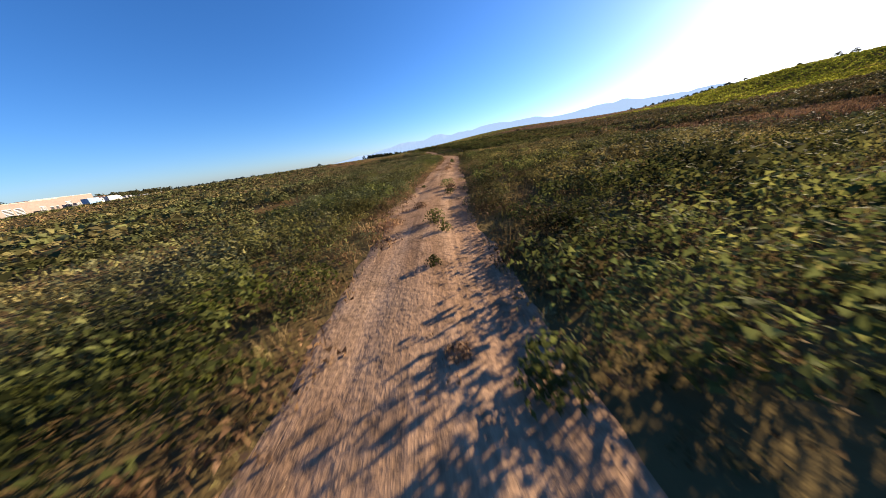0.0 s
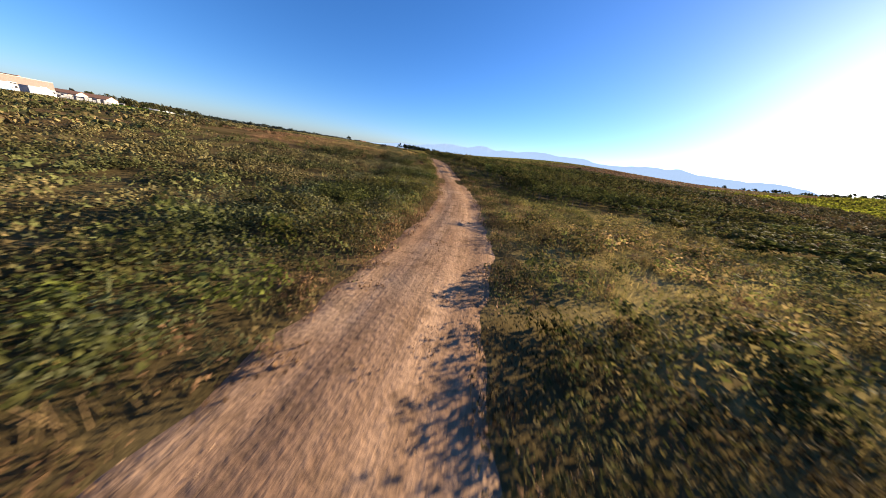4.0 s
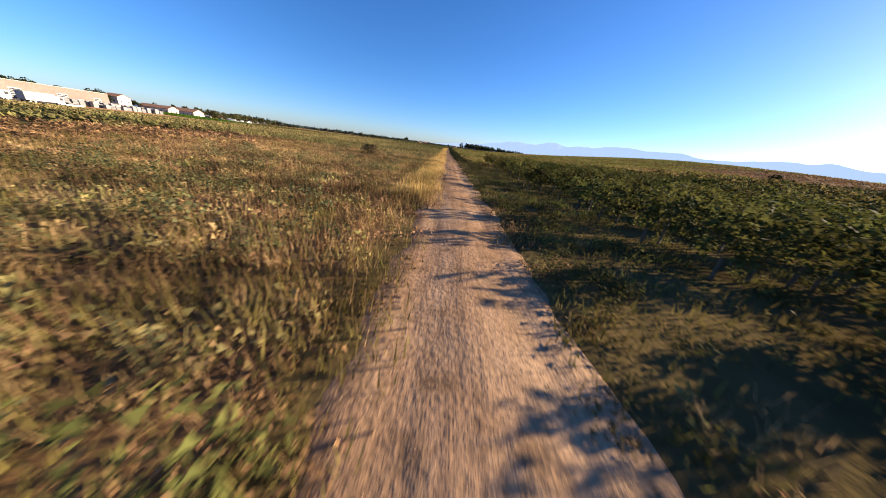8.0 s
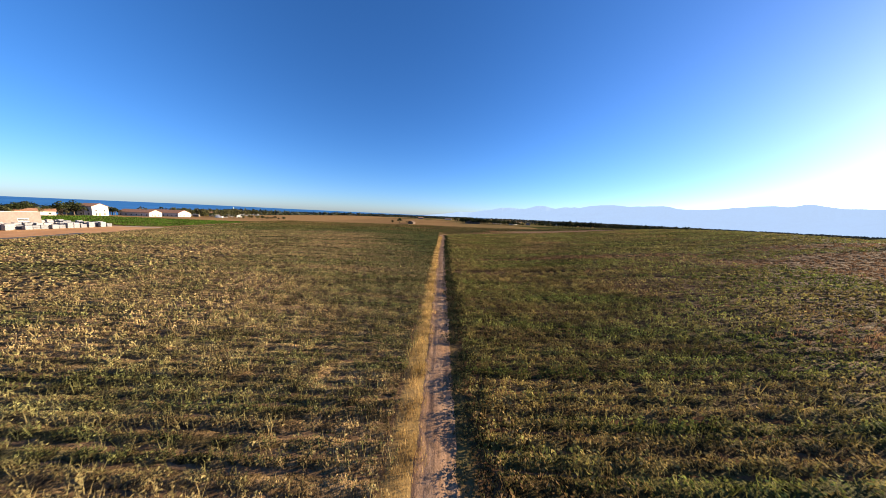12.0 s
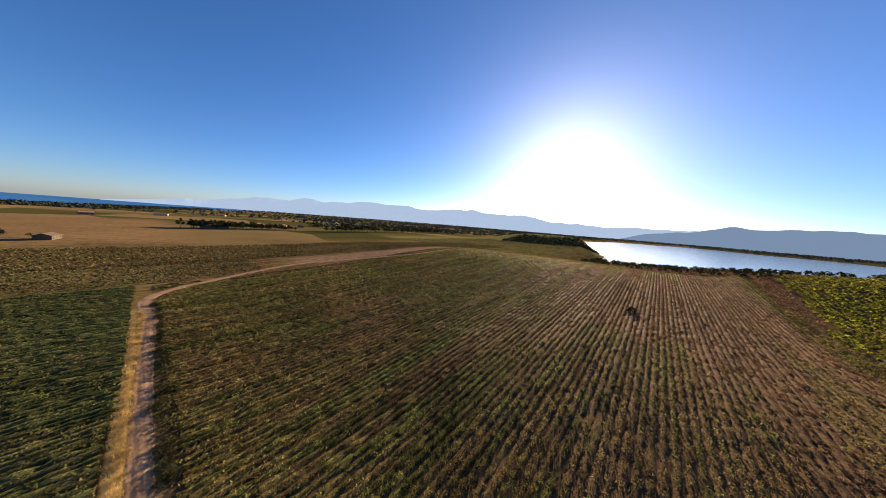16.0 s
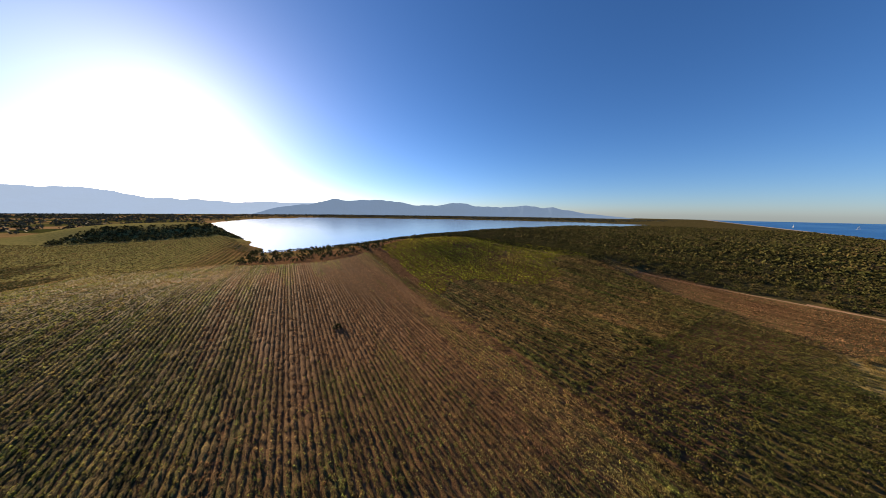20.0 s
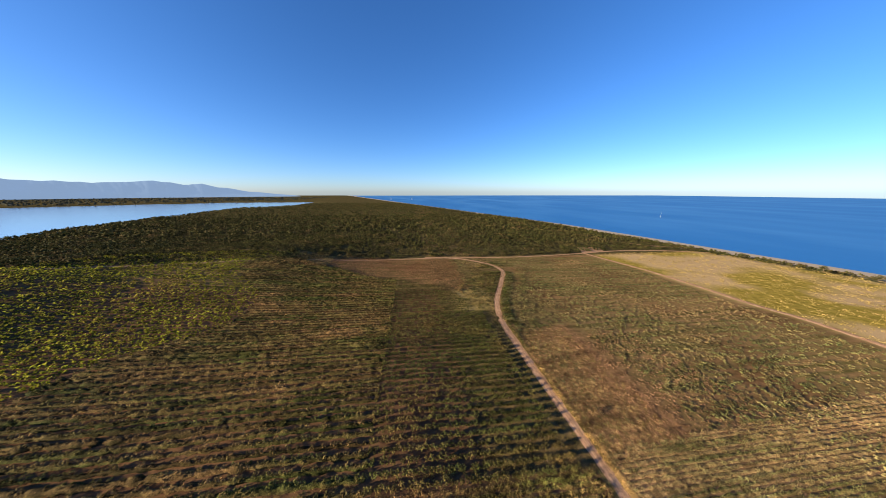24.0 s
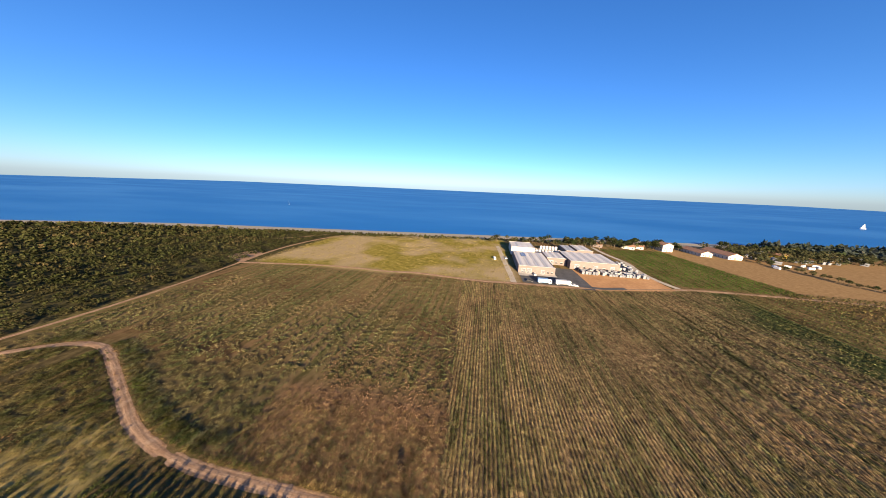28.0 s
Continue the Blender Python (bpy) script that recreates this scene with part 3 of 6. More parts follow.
CROP_LUSH = leaf_material("crop_lush", (0.10, 0.13, 0.014), (0.31, 0.32, 0.036), (0.34, 0.25, 0.07), 0.22, 0.55)
SCRUB = leaf_material("scrub_leaves", (0.017, 0.023, 0.008), (0.085, 0.092, 0.028), (0.16, 0.11, 0.05), 0.28, 0.15)



def spikes(count, wide, tall, thick, seed):
    """Upright leafy stalks, one thin triangle each."""
    r = np.random.default_rng(seed)
    a, rad = r.uniform(0, 2 * math.pi, count), wide / 2 * np.sqrt(r.uniform(0, 1, count))
    foot = np.stack([np.cos(a) * rad, np.sin(a) * rad, r.uniform(0, 0.12, count)], -1)
    h = r.uniform(0.45, 1.1, count) * tall
    tip = foot + np.stack([r.normal(0, 0.22, count) * h, r.normal(0, 0.22, count) * h, h], -1)
    b = r.uniform(0, 2 * math.pi, count)
    side = np.stack([np.cos(b), np.sin(b), r.normal(0, 0.2, count)], -1) * (thick * r.uniform(0.6, 1.3, count) / 2)[:, None]
    return np.stack([foot - side, foot + side, tip], 1).reshape(-1, 3)


def mound(blobs, leaves, wide, tall, size, seed, foot=0.0, long=1.0):
    """A plant of several rounded heads of leaves, with dark gaps between them."""
    r = np.random.default_rng(seed)
    out = []
    for k in range(blobs):
        a = 2.4 * k + r.uniform(0, 1)
        far = wide * (0.12 if k == 0 else r.uniform(0.2, 0.36))
        rad = wide * (0.27 if k == 0 else r.uniform(0.15, 0.25))
        up = min(rad * r.uniform(0.8, 1.1), tall * 0.5)
        mid = np.array([math.cos(a) * far * long, math.sin(a) * far, max(foot + up * 0.7, tall * r.uniform(0.45, 1.0) - up) if k else tall - up])
        d = r.normal(0, 1, (leaves, 3))
        d[:, 2] = np.abs(d[:, 2]) * np.where(r.uniform(0, 1, leaves) < 0.75, 1, -0.6)
        d /= np.linalg.norm(d, axis=1, keepdims=True)
        c = mid + d * np.array([rad, rad, up]) * r.uniform(0.7, 1.12, (leaves, 1))
        nrm = d + r.normal(0, 0.4, (leaves, 3)) + np.array([0, 0, 0.25])
        nrm /= np.linalg.norm(nrm, axis=1, keepdims=True)
        t = np.cross(nrm, r.normal(0, 1, (leaves, 3)))
        t /= np.linalg.norm(t, axis=1, keepdims=True)
        b = np.cross(nrm, t)
        s = (size * r.uniform(0.6, 1.3, leaves))[:, None]
        out.append(np.stack([c - t * s * 0.5 - b * s * 0.36, c + b * s * 0.44 - t * s * 0.3, c + t * s * 0.6], 1).reshape(-1, 3))
    v = np.concatenate(out)
    v[:, 2] = np.maximum(v[:, 2], 0.01)
    return v


row_close = [np.concatenate([mound(4, 9, 1.05, 0.66, 0.135, 430 + k), spikes(9, 0.9, 0.76, 0.04, 435 + k)]) for k in range(8)]
row_near = [np.concatenate([leaf_clump(11, 0.95, 0.62, 0.2, 440 + k, tri=True), spikes(4, 0.8, 0.66, 0.06, 450 + k)]) for k in range(8)]
row_mid = [np.concatenate([leaf_clump(8, 0.95, 0.62, 0.28, 460 + k, tri=True), spikes(2, 0.7, 0.64, 0.1, 470 + k)]) for k in range(8)]
row_far = [leaf_clump(6, 0.95, 0.6, 0.38, 480 + k, tri=True) for k in range(8)]
dry_near = [np.concatenate([spikes(14, 0.6, 0.42, 0.06, 490 + k), leaf_clump(8, 0.6, 0.32, 0.14, 500 + k, narrow=True)]) for k in range(8)]
dry_mid = [np.concatenate([spikes(7, 0.62, 0.42, 0.12, 510 + k), leaf_clump(5, 0.62, 0.32, 0.22, 520 + k, tri=True)]) for k in range(8)]
stalks = [np.concatenate([spikes(7, 0.8, 0.66, 0.08, 340 + k), leaf_clump(9, 0.85, 0.62, 0.18, 350 + k, tri=True)]) for k in range(8)]
stalks_fine = [np.concatenate([spikes(14, 0.85, 0.78, 0.035, 390 + k), mound(4, 10, 0.98, 0.66, 0.115, 395 + k)]) for k in range(8)]
stalks_far = [leaf_clump(7, 0.95, 0.6, 0.34, 370 + k, tri=True) for k in range(8)]
tuft_far = [leaf_clump(11, 1.3, 0.62, 0.34, 380 + k, tri=True) for k in range(8)]
bunch = [mound(4, 7, 1.2, 1.3, 0.31, 240 + k, 0.1, 1.2) for k in range(8)]
coarse = [leaf_clump(8, 1.4, 0.7, 0.5, 40 + k, tri=True) for k in range(8)]
low = [mound(3, 5, 0.95, 0.42, 0.22, 140 + k) for k in range(8)]
heap = [mound(6, 15, 1.6, 0.62, 0.12, 540 + k) for k in range(8)]


def wave(x, y, scale, k):
    return np.array([noise.noise((a * scale, b * scale, k)) for a, b in zip(x, y)])


def ridges(name, x0, x1, y0, y1, pitch, along_row, half, high, mat, label, keep, seed, single=(0, 0)):
    """Continuous low rows of foliage, one bumpy ridge beside the other."""
    r = np.random.default_rng(seed)
    gx, gy = np.meshgrid(np.arange(x0, x1, along_row), np.arange(y0, y1, pitch))
    shape = gx.shape
    k = np.zeros(shape, bool)
    k.ravel()[:] = keep(gx.ravel(), gy.ravel())
    side, up = np.array([-1, -0.62, 0.05, 0.62, 1]) * half, np.array([-0.05, 0.72, 1.0, 0.72, -0.05]) * high
    big = (r.uniform(0.55, 1.3, shape) * (0.75 + 0.5 * r.uniform(0, 1, (shape[0], 1))))[..., None]
    y = gy[..., None] + side * big + r.normal(0, 0.09, shape + (5,))
    x = gx[..., None] + r.uniform(-0.3, 0.3, shape + (5,)) * along_row
    low_near = np.interp(np.hypot(gx, gy - 5), (28, 80), (0.42, 1.0))[..., None]
    z = land(x, y) + up * big * low_near * r.uniform(0.75, 1.25, shape + (5,))
    v = np.stack([x, y, z], -1).reshape(-1, 3)
    n0, n1 = shape
    i = (np.arange(n0)[:, None] * n1 + np.arange(n1 - 1))[k[:, :-1] & k[:, 1:]]
    one = np.where((gy[:, 0] > single[0]) & (gy[:, 0] < single[1]), np.arange(n0), -1)
    for row in np.unique(one):
        here = i[one[i // n1] == row]
        for run in [here] if row < 0 else np.split(here, np.where(np.diff(here) > 1)[0] + 1):
            if len(run) < 6:
                continue
            q = np.concatenate([np.stack([run * 5 + j, (run + 1) * 5 + j, (run + 1) * 5 + j + 1, run * 5 + j + 1], 1) for j in range(4)])
            used = np.unique(q)
            new_index = np.zeros(len(v), int)
            new_index[used] = np.arange(len(used))
            if row < 0:
                tagged(fill(name, v[used], new_index[q], mat), label, "crop rows", kind="stuff")
            else:
                tagged(fill("crop_strip", v[used], new_index[q], mat), label.replace("close strips", "narrow strip"), "crop strip", group="strips of low crop beside the track")


def west_field(x, y):
    return (y > -15.5 + 0.065 * x) & (x > edge_x(y) + 3) & (track_distance(x, y) > 2.3)


def west_green(x, y):
    """Where the western rows stay green: at the far end and beside the track."""
    loose = np.random.default_rng(36).normal(0, 5, len(x))
    return (y + 0.12 * x + 14 * wave(x, y, 0.05, 4.4) + loose > 119) | ((x + 14 * wave(x, y, 0.06, 2.9) + loose > 10 - 0.35 * y) & (y > 20))


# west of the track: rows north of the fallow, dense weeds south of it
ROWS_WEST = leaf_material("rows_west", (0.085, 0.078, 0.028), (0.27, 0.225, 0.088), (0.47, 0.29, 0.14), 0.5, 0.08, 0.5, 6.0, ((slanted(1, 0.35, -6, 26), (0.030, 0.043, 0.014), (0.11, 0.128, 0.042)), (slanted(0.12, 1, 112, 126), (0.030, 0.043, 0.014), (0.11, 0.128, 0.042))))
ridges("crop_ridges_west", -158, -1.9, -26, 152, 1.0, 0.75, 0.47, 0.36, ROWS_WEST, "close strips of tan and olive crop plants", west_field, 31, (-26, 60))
for west, east, begin, end, protos, every, k in ((-24, -1.9, -26, 30, stalks_fine, 0.5, 3), (-50, -24, -26, 30, stalks, 0.55, 4), (-50, -1.9, 30, 152, stalks, 0.6, 1), (-158, -50, -26, 152, stalks_far, 0.9, 2)):
    x, y = rows_of(west, east, begin, end, 1.0, every, 0.92, 0.1, k)
    inside = west_field(x, y)
    x, y = x[inside], y[inside]
    north = west_green(x, y)
    grow("crop_rows_north_west", protos, (x[north], y[north]), 0.95, CROP_NORTH, "rows of low green crop plants", seed=2)
    grow("crop_rows_west", protos, (x[~north], y[~north]), 0.9, CROP_WEST, "rows of low dry tan and grey green crop plants", seed=2)
grow("weeds_west", low, thin(join(strewn(-75, -30, -178, -17, 0.7, 3), strewn(-127, -75, -178, -20, 0.45, 203)), 0.09, 0.6, 4), 1.45, CROP_SOUTH, "dense olive and brown weeds over an old field", "weeds", seed=4)


grow("weedy_field", heap, thin(strewn(-32, 5, -178, -66, 0.42, 204), 0.12, 0.7, 34), 1.1, CROP_SOUTH, "olive and grey weeds over the old field", "weeds", seed=205)

# east of the track, from north to south
def zone(x, y):
    """Which crop stands there: 0 green rows, 1 vines, 2 lush, 3 mixed, 4 dry rows."""
    zx = x + 60 * wave(x, y, 0.02, 6.2)
    row = np.array([noise.noise((a * 0.012, b * 0.13, 5.0)) for a, b in zip(x, y)])
    dry = y > -12.6 - 0.09 * np.maximum(0, x - 55) + np.where(x > 46, 5 * wave(x, y, 0.05, 3.1), 0)
    red = dry & (((zx - 150) / 125) ** 2 + ((y - 18) / 40) ** 2 + 3.0 * row + np.random.default_rng(37).normal(0, 0.25, len(x)) < 0.85)
    dry = dry & ~red
    south = y < -112 - 0.53 * (x - 9) + 5 * wave(x, y, 0.06, 8.0)
    return np.where(red, 4, np.where(dry, 0, np.where(south, np.where(x < 95, 4, 3), np.where(zx > 122, 2, 1))))


def crop(which, xy, protos, scale, mat, name, label, least, seed):
    x, y = xy
    k = ((x < 255) | (y < -9 + (x - 255) * 0.2)) & (zone(x, y) == which)
    grow(name, protos, thin((x[k], y[k]), 0.04, least, 12), scale, mat, label, seed=seed)


green_label, dry_label = "rows of olive green crop plants going dry", "rows of dry reddish brown crop stalks"
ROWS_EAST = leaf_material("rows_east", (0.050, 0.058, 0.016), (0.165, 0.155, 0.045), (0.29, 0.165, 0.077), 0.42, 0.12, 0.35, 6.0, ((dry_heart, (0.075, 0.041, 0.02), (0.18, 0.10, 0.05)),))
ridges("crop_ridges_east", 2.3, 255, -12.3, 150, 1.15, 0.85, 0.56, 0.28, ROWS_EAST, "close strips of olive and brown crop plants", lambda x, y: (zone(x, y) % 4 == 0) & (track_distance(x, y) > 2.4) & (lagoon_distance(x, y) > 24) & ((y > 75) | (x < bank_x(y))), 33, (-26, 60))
near_rows, mid_rows = rows_of(2.6, 48, -12.3, 145, 1.15, 0.48, 0.94, 0.07, 5), rows_of(48, 130, -23.8, 145, 1.15, 0.65, 0.94, 0.07, 18)
far_rows = rows_of(130, 262, -23.8, 150, 1.15, 1.0, 0.92, 0.07, 6)
close = (near_rows[0] < 30) & (near_rows[1] < 45)
crop(0, (near_rows[0][close], near_rows[1][close]), row_close, 1.0, CROP_EAST, "crop_rows_green", green_label, 0.95, 21)
near_rows = (near_rows[0][~close], near_rows[1][~close])
crop(0, near_rows, row_near, 1.0, CROP_EAST, "crop_rows_green", green_label, 0.95, 11)
crop(0, mid_rows, row_mid, 1.0, CROP_EAST, "crop_rows_green", green_label, 0.95, 19)
crop(0, far_rows, row_far, 1.0, CROP_EAST, "crop_rows_green", green_label, 0.95, 12)
crop(4, strewn(20, 235, -12, 75, 0.55, 212), dry_mid, 1.1, CROP_RED, "dry_weeds_east", "reddish brown weeds among the dry rows", 0.9, 213)
crop(4, near_rows, dry_near, 1.15, CROP_RED, "crop_rows_dry", dry_label, 0.85, 16)
crop(4, mid_rows, dry_mid, 1.0, CROP_RED, "crop_rows_dry", dry_label, 0.85, 20)
crop(4, far_rows, row_far, 0.85, CROP_RED, "crop_rows_dry", dry_label, 0.85, 17)
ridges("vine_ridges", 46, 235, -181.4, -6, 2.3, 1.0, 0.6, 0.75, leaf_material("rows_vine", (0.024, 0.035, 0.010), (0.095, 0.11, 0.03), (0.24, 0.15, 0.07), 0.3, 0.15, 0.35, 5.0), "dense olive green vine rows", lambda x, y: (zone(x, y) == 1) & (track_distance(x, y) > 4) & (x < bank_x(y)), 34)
crop(1, join(rows_of(46, 235, -181.4, -6, 2.3, 0.9, 0.95, 0.1, 7), rows_of(3, 46, -181, -111.3, 2.3, 0.62, 0.95, 0.1, 207)), bunch, 1.0, CROP_DARK, "vine_rows", "dense olive green vine rows", 0.95, 13)
crop(4, rows_of(2, 96, -182, -108, 1.3, 0.7, 0.92, 0.12, 208), dry_mid, 1.05, leaf_material("stubble_stalks", (0.13, 0.068, 0.034), (0.29, 0.158, 0.08), (0.34, 0.20, 0.10), 0.5, 0.15), "dry_stubble_rows", "reddish brown stubble rows in the corner field", 0.75, 209)
crop(2, rows_of(60, 420, -181, 10, 2.2, 1.1, 0.94, 0.2, 8), coarse, 1.2, CROP_LUSH, "crop_rows_lush", "bright yellow green crop rows over the hill", 0.75, 14)
crop(3, rows_of(2.6, 250, -181, 10, 2.0, 0.72, 0.95, 0.15, 9), tuft_far, 1.12, CROP_MIX, "crop_rows_mixed", "patchy green and brown crop rows", 0.72, 15)
grow("edge_weeds", heap, strewn(3.5, 150, -17, -10.5, 0.55, 210), 0.9, CROP_EAST, "olive weeds between the vines and the low crop", "weeds", seed=211)
# beyond the bend
bx, by = thin(strewn(5, 215, 146, 205, 0.35, 15), 0.08, 0.2, 15)
k = (bx < 44) | (by + 0.2 * bx < 172) | (rng.uniform(0, 1, len(bx)) < 0.12)
grow("stubble_north", coarse, (bx[k], by[k]), 0.6, CROP_RED, "rough reddish stubble and dry weeds", "stubble", seed=16)
x, y = rows_of(-166, 330, 190, 262, 2.6, 1.5, 0.9, 0.15, 17)
k = y + 0.1 * np.abs(x - 100) > 196
grow("vineyard_north", coarse, (x[k], y[k]), 1.25, CROP_DARK, "dark green vineyard rows beyond the bend", seed=18)
x, y = rows_of(-154, 260, 154, 196, 2.4, 1.0, 0.9, 0.15, 19)
k = (x < 36) | (y + 0.2 * x > 198) | (x > 168)
grow("vineyard_far_north", coarse, (x[k], y[k]), 0.9, CROP_NORTH, "green vineyard rows beyond the bend", seed=20)
x, y = rows_of(-285, -150, 112, 210, 2.2, 0.9, 0.97, 0.2, 21)
k = (x < edge_x(y) - 4) & (x > -268 - (y - 123) * 0.17) & (y > 4 + np.interp(x, (-274, -250, -215, -192, -170, -150), (113, 113, 121, 116.5, 118, 126))) & (y < 204 + 0.165 * (x + 165))
scatter("hay_field", coarse, x[k], y[k], 0.75, leaf_material("lucerne", (0.045, 0.10, 0.012), (0.13, 0.25, 0.03), (0.18, 0.22, 0.045), 0.1, 0.3), "dense bright green low crop beside the works", "crop", seed=22, corners=3)
meadow_grass = [blades(9, 2.4, 0.4, 0.2, 60 + k) for k in range(4)]
STRAW = leaf_material("dry_grass", (0.28, 0.205, 0.09), (0.54, 0.39, 0.19), (0.55, 0.34, 0.17), 0.5, 0.3)
x, y = strewn(-310, -134, -190, 12, 0.1, 23)
k = (x > coast_x(y) + 60)
scatter("meadow_grass", meadow_grass, x[k], y[k], 1.2, leaf_material("meadow_blades", (0.27, 0.215, 0.045), (0.50, 0.385, 0.11), (0.5, 0.36, 0.15), 0.5, 0.3), "yellow green meadow grass towards the shore", "grass", seed=24)

# Dark leaves; on the bluff and the east verge the darkness is painted shade.
TREE_SHADE = leaf_material("dark_shade_leaves", (0.02, 0.03, 0.012), (0.06, 0.07, 0.026), (0.1, 0.08, 0.035), 0.2, 0.15)
# scrub woodland between lagoon and sea
bush = [mound(5, 6, 3.5, 2.3, 0.72, 20 + k) for k in range(6)]
bush_far = [leaf_clump(14, 3.4, 2.2, 1.15, 220 + k, tri=True) for k in range(6)]
thick = [leaf_clump(8, 5.6, 2.8, 2.2, 30 + k, tri=True) for k in range(6)]
x, y = strewn(-330, 560, -330, -95, 0.085, 25)
k = (lagoon_distance(x, y) > 4) & (x > coast_x(y) + 54) & (y < lane_y(x) - 3.2)
for protos, near in ((bush, y > -238), (bush_far, y <= -238)):
    scatter("scrub_woodland", protos, x[k & near], y[k & near], 1.0, SCRUB, "dense dark green scrub woodland", "scrub", seed=26, corners=3)
x, y = join(strewn(-330, 600, -620, -330, 0.036, 27), strewn(-330, 700, -1500, -620, 0.009, 28))
k = (lagoon_distance(x, y) > 4) & (x > coast_x(y) + 56)
scatter("scrub_woodland_far", thick, x[k], y[k], 1.1, SCRUB, "dark scrub woodland reaching to the spit", "scrub", seed=28, corners=3)
x, y = strewn(-420, -220, -300, 120, 0.07, 29)
k = (x < coast_x(y) + 75 + 35 * wave(x, y, 0.03, 2.2)) & (x > coast_x(y) + 46)
scatter("shore_scrub", bush_far, x[k], y[k], 0.95, SCRUB, "olive and brown shrubs behind the beach", "scrub", seed=30, corners=3)
x, y = strewn(220, 560, -300, 75, 0.035, 31)
k = (lagoon_distance(x, y) > 1) & (x > bank_x(y) + 4 + 14 * wave(x, y, 0.05, 7.7))
scatter("lagoon_shore_scrub", bush_far, x[k], y[k], 1.05, TREE_SHADE, "dark shrubs along the lagoon bank", "scrub", seed=32, corners=3)
# The bluff's shaded flank, put into the dark colour of its shrubs.
x, y = strewn(480, 760, 100, 320, 0.05, 33)
d = headland(x, y)
k = (d > 0.74) & (d < 1.38) & (x < 700) & (y < 290) & (lagoon_distance(x, y) > 3)
scatter("bluff_scrub", bush_far, x[k], y[k], 1.3, TREE_SHADE, "shrubs on the steep bluff over the lagoon, darkened as its shade", "scrub", seed=34, corners=3)


wisps = [spikes(9, 0.9, 0.42, 0.03, 400 + k) for k in range(6)]
grow("withered_patch", low, thin(strewn(-50, -17, -58, -14, 1.8, 103), 0.08, 0.35, 24), 0.8, leaf_material("withered_patch", (0.14, 0.085, 0.045), (0.34, 0.21, 0.11), (0.42, 0.25, 0.13), 0.6, 0.25), "withered reddish weeds over the old field", "weeds", seed=104, clear=3.5)
x, y = rows_of(250, 560, 40, 330, 4.2, 1.7, 0.9, 0.15, 105)
k = (headland(x, y) > 1.35) | (headland(x, y) < 0.75)
grow("vineyard_slope", coarse, (x[k], y[k]), 1.15, CROP_DARK, "green vineyard rows on the slope above the lagoon", seed=106)
grow("slope_straw", wisps, thin(join(strewn(3, 40, -150, -86, 0.8, 101), strewn(40, 110, -178, -130, 0.35, 109)), 0.06, 0.3, 23), 0.8, leaf_material("slope_straw", (0.20, 0.125, 0.065), (0.42, 0.28, 0.145), (0.46, 0.27, 0.14), 0.5, 0.25), "pale dry grass over the rough slope", "dry grass", seed=102)


# ---- beside the track ----
def beside(y0, y1, a, b, per, seed, side):
    """Places at a to b metres from the middle of the main track, east (+1) or west (-1) of it."""
    c, across = along(MAIN, 0.5)
    k = (c[:, 1] > y0) & (c[:, 1] < y1) & (np.abs(c[:, 0]) < 27)
    c, across = c[k], across[k]
    across = np.where(across[:, :1] * side < 0, -across, across)
    r = np.random.default_rng(seed)
    m = int(len(c) * 0.5 * (b - a) * per)
    i, d = r.integers(0, len(c), m), r.uniform(a, b, m)
    p = c[i] + across[i] * d[:, None] + r.normal(0, 0.15, (m, 2))
    return p[:, 0], p[:, 1]


def weed(count, wide, tall, leaf, seed, stem=True):
    """A leafy weed: upright stems with leaves along them."""
    r = np.random.default_rng(seed)
    stems = max(3, count // 9)
    a = r.uniform(0, 2 * math.pi, stems)
    foot = np.stack([np.cos(a), np.sin(a), 0 * a], -1) * wide * 0.12
    top = foot * r.uniform(2, 4, (stems, 1)) + np.stack([0 * a, 0 * a, tall * r.uniform(0.7, 1.1, stems)], -1)
    i, u = r.integers(0, stems, count), r.uniform(0.15, 1.0, count)[:, None]
    c = foot[i] * (1 - u) + top[i] * u
    b = r.uniform(0, 2 * math.pi, count)
    out = np.stack([np.cos(b), np.sin(b), r.uniform(-0.25, 0.7, count)], -1)
    out /= np.linalg.norm(out, axis=1, keepdims=True)
    side = np.cross(out, (0, 0, 1.0)) + r.normal(0, 0.25, (count, 3))
    side /= np.linalg.norm(side, axis=1, keepdims=True)
    s = (leaf * (1.25 - 0.6 * u[:, 0]) * r.uniform(0.6, 1.3, count))[:, None]
    q = np.stack([c, c + out * s * 0.55 + side * s * 0.34, c + out * s * 1.1 - np.array([0, 0, 0.15]) * s, c + out * s * 0.55 - side * s * 0.34], 1)
    w = np.stack([np.cos(a + 1), np.sin(a + 1), 0 * a], -1) * 0.008
    st = np.stack([foot - w, foot + w, top + w * 0.5, top - w * 0.5], 1)
    return np.concatenate([q.reshape(-1, 3), st.reshape(-1, 3)])


GREEN = leaf_material("weed_leaves", (0.05, 0.066, 0.019), (0.175, 0.19, 0.058), (0.30, 0.205, 0.075), 0.3, 0.4)
GREY = leaf_material("grey_weed_leaves", (0.066, 0.080, 0.034), (0.20, 0.215, 0.10), (0.29, 0.215, 0.11), 0.3, 0.36)
BROWN = leaf_material("withered_leaves", (0.18, 0.10, 0.055), (0.40, 0.24, 0.125), (0.44, 0.26, 0.14), 0.5, 0.25)
VINE = leaf_material("vine_leaves", (0.03, 0.045, 0.012), (0.155, 0.18, 0.047), (0.30, 0.21, 0.075), 0.28, 0.34, 0.12)
tall = [np.concatenate([weed(26, 0.4, 0.6, 0.055, 80 + k), leaf_clump(20, 0.5, 0.45, 0.06, 86 + k)]) for k in range(6)]
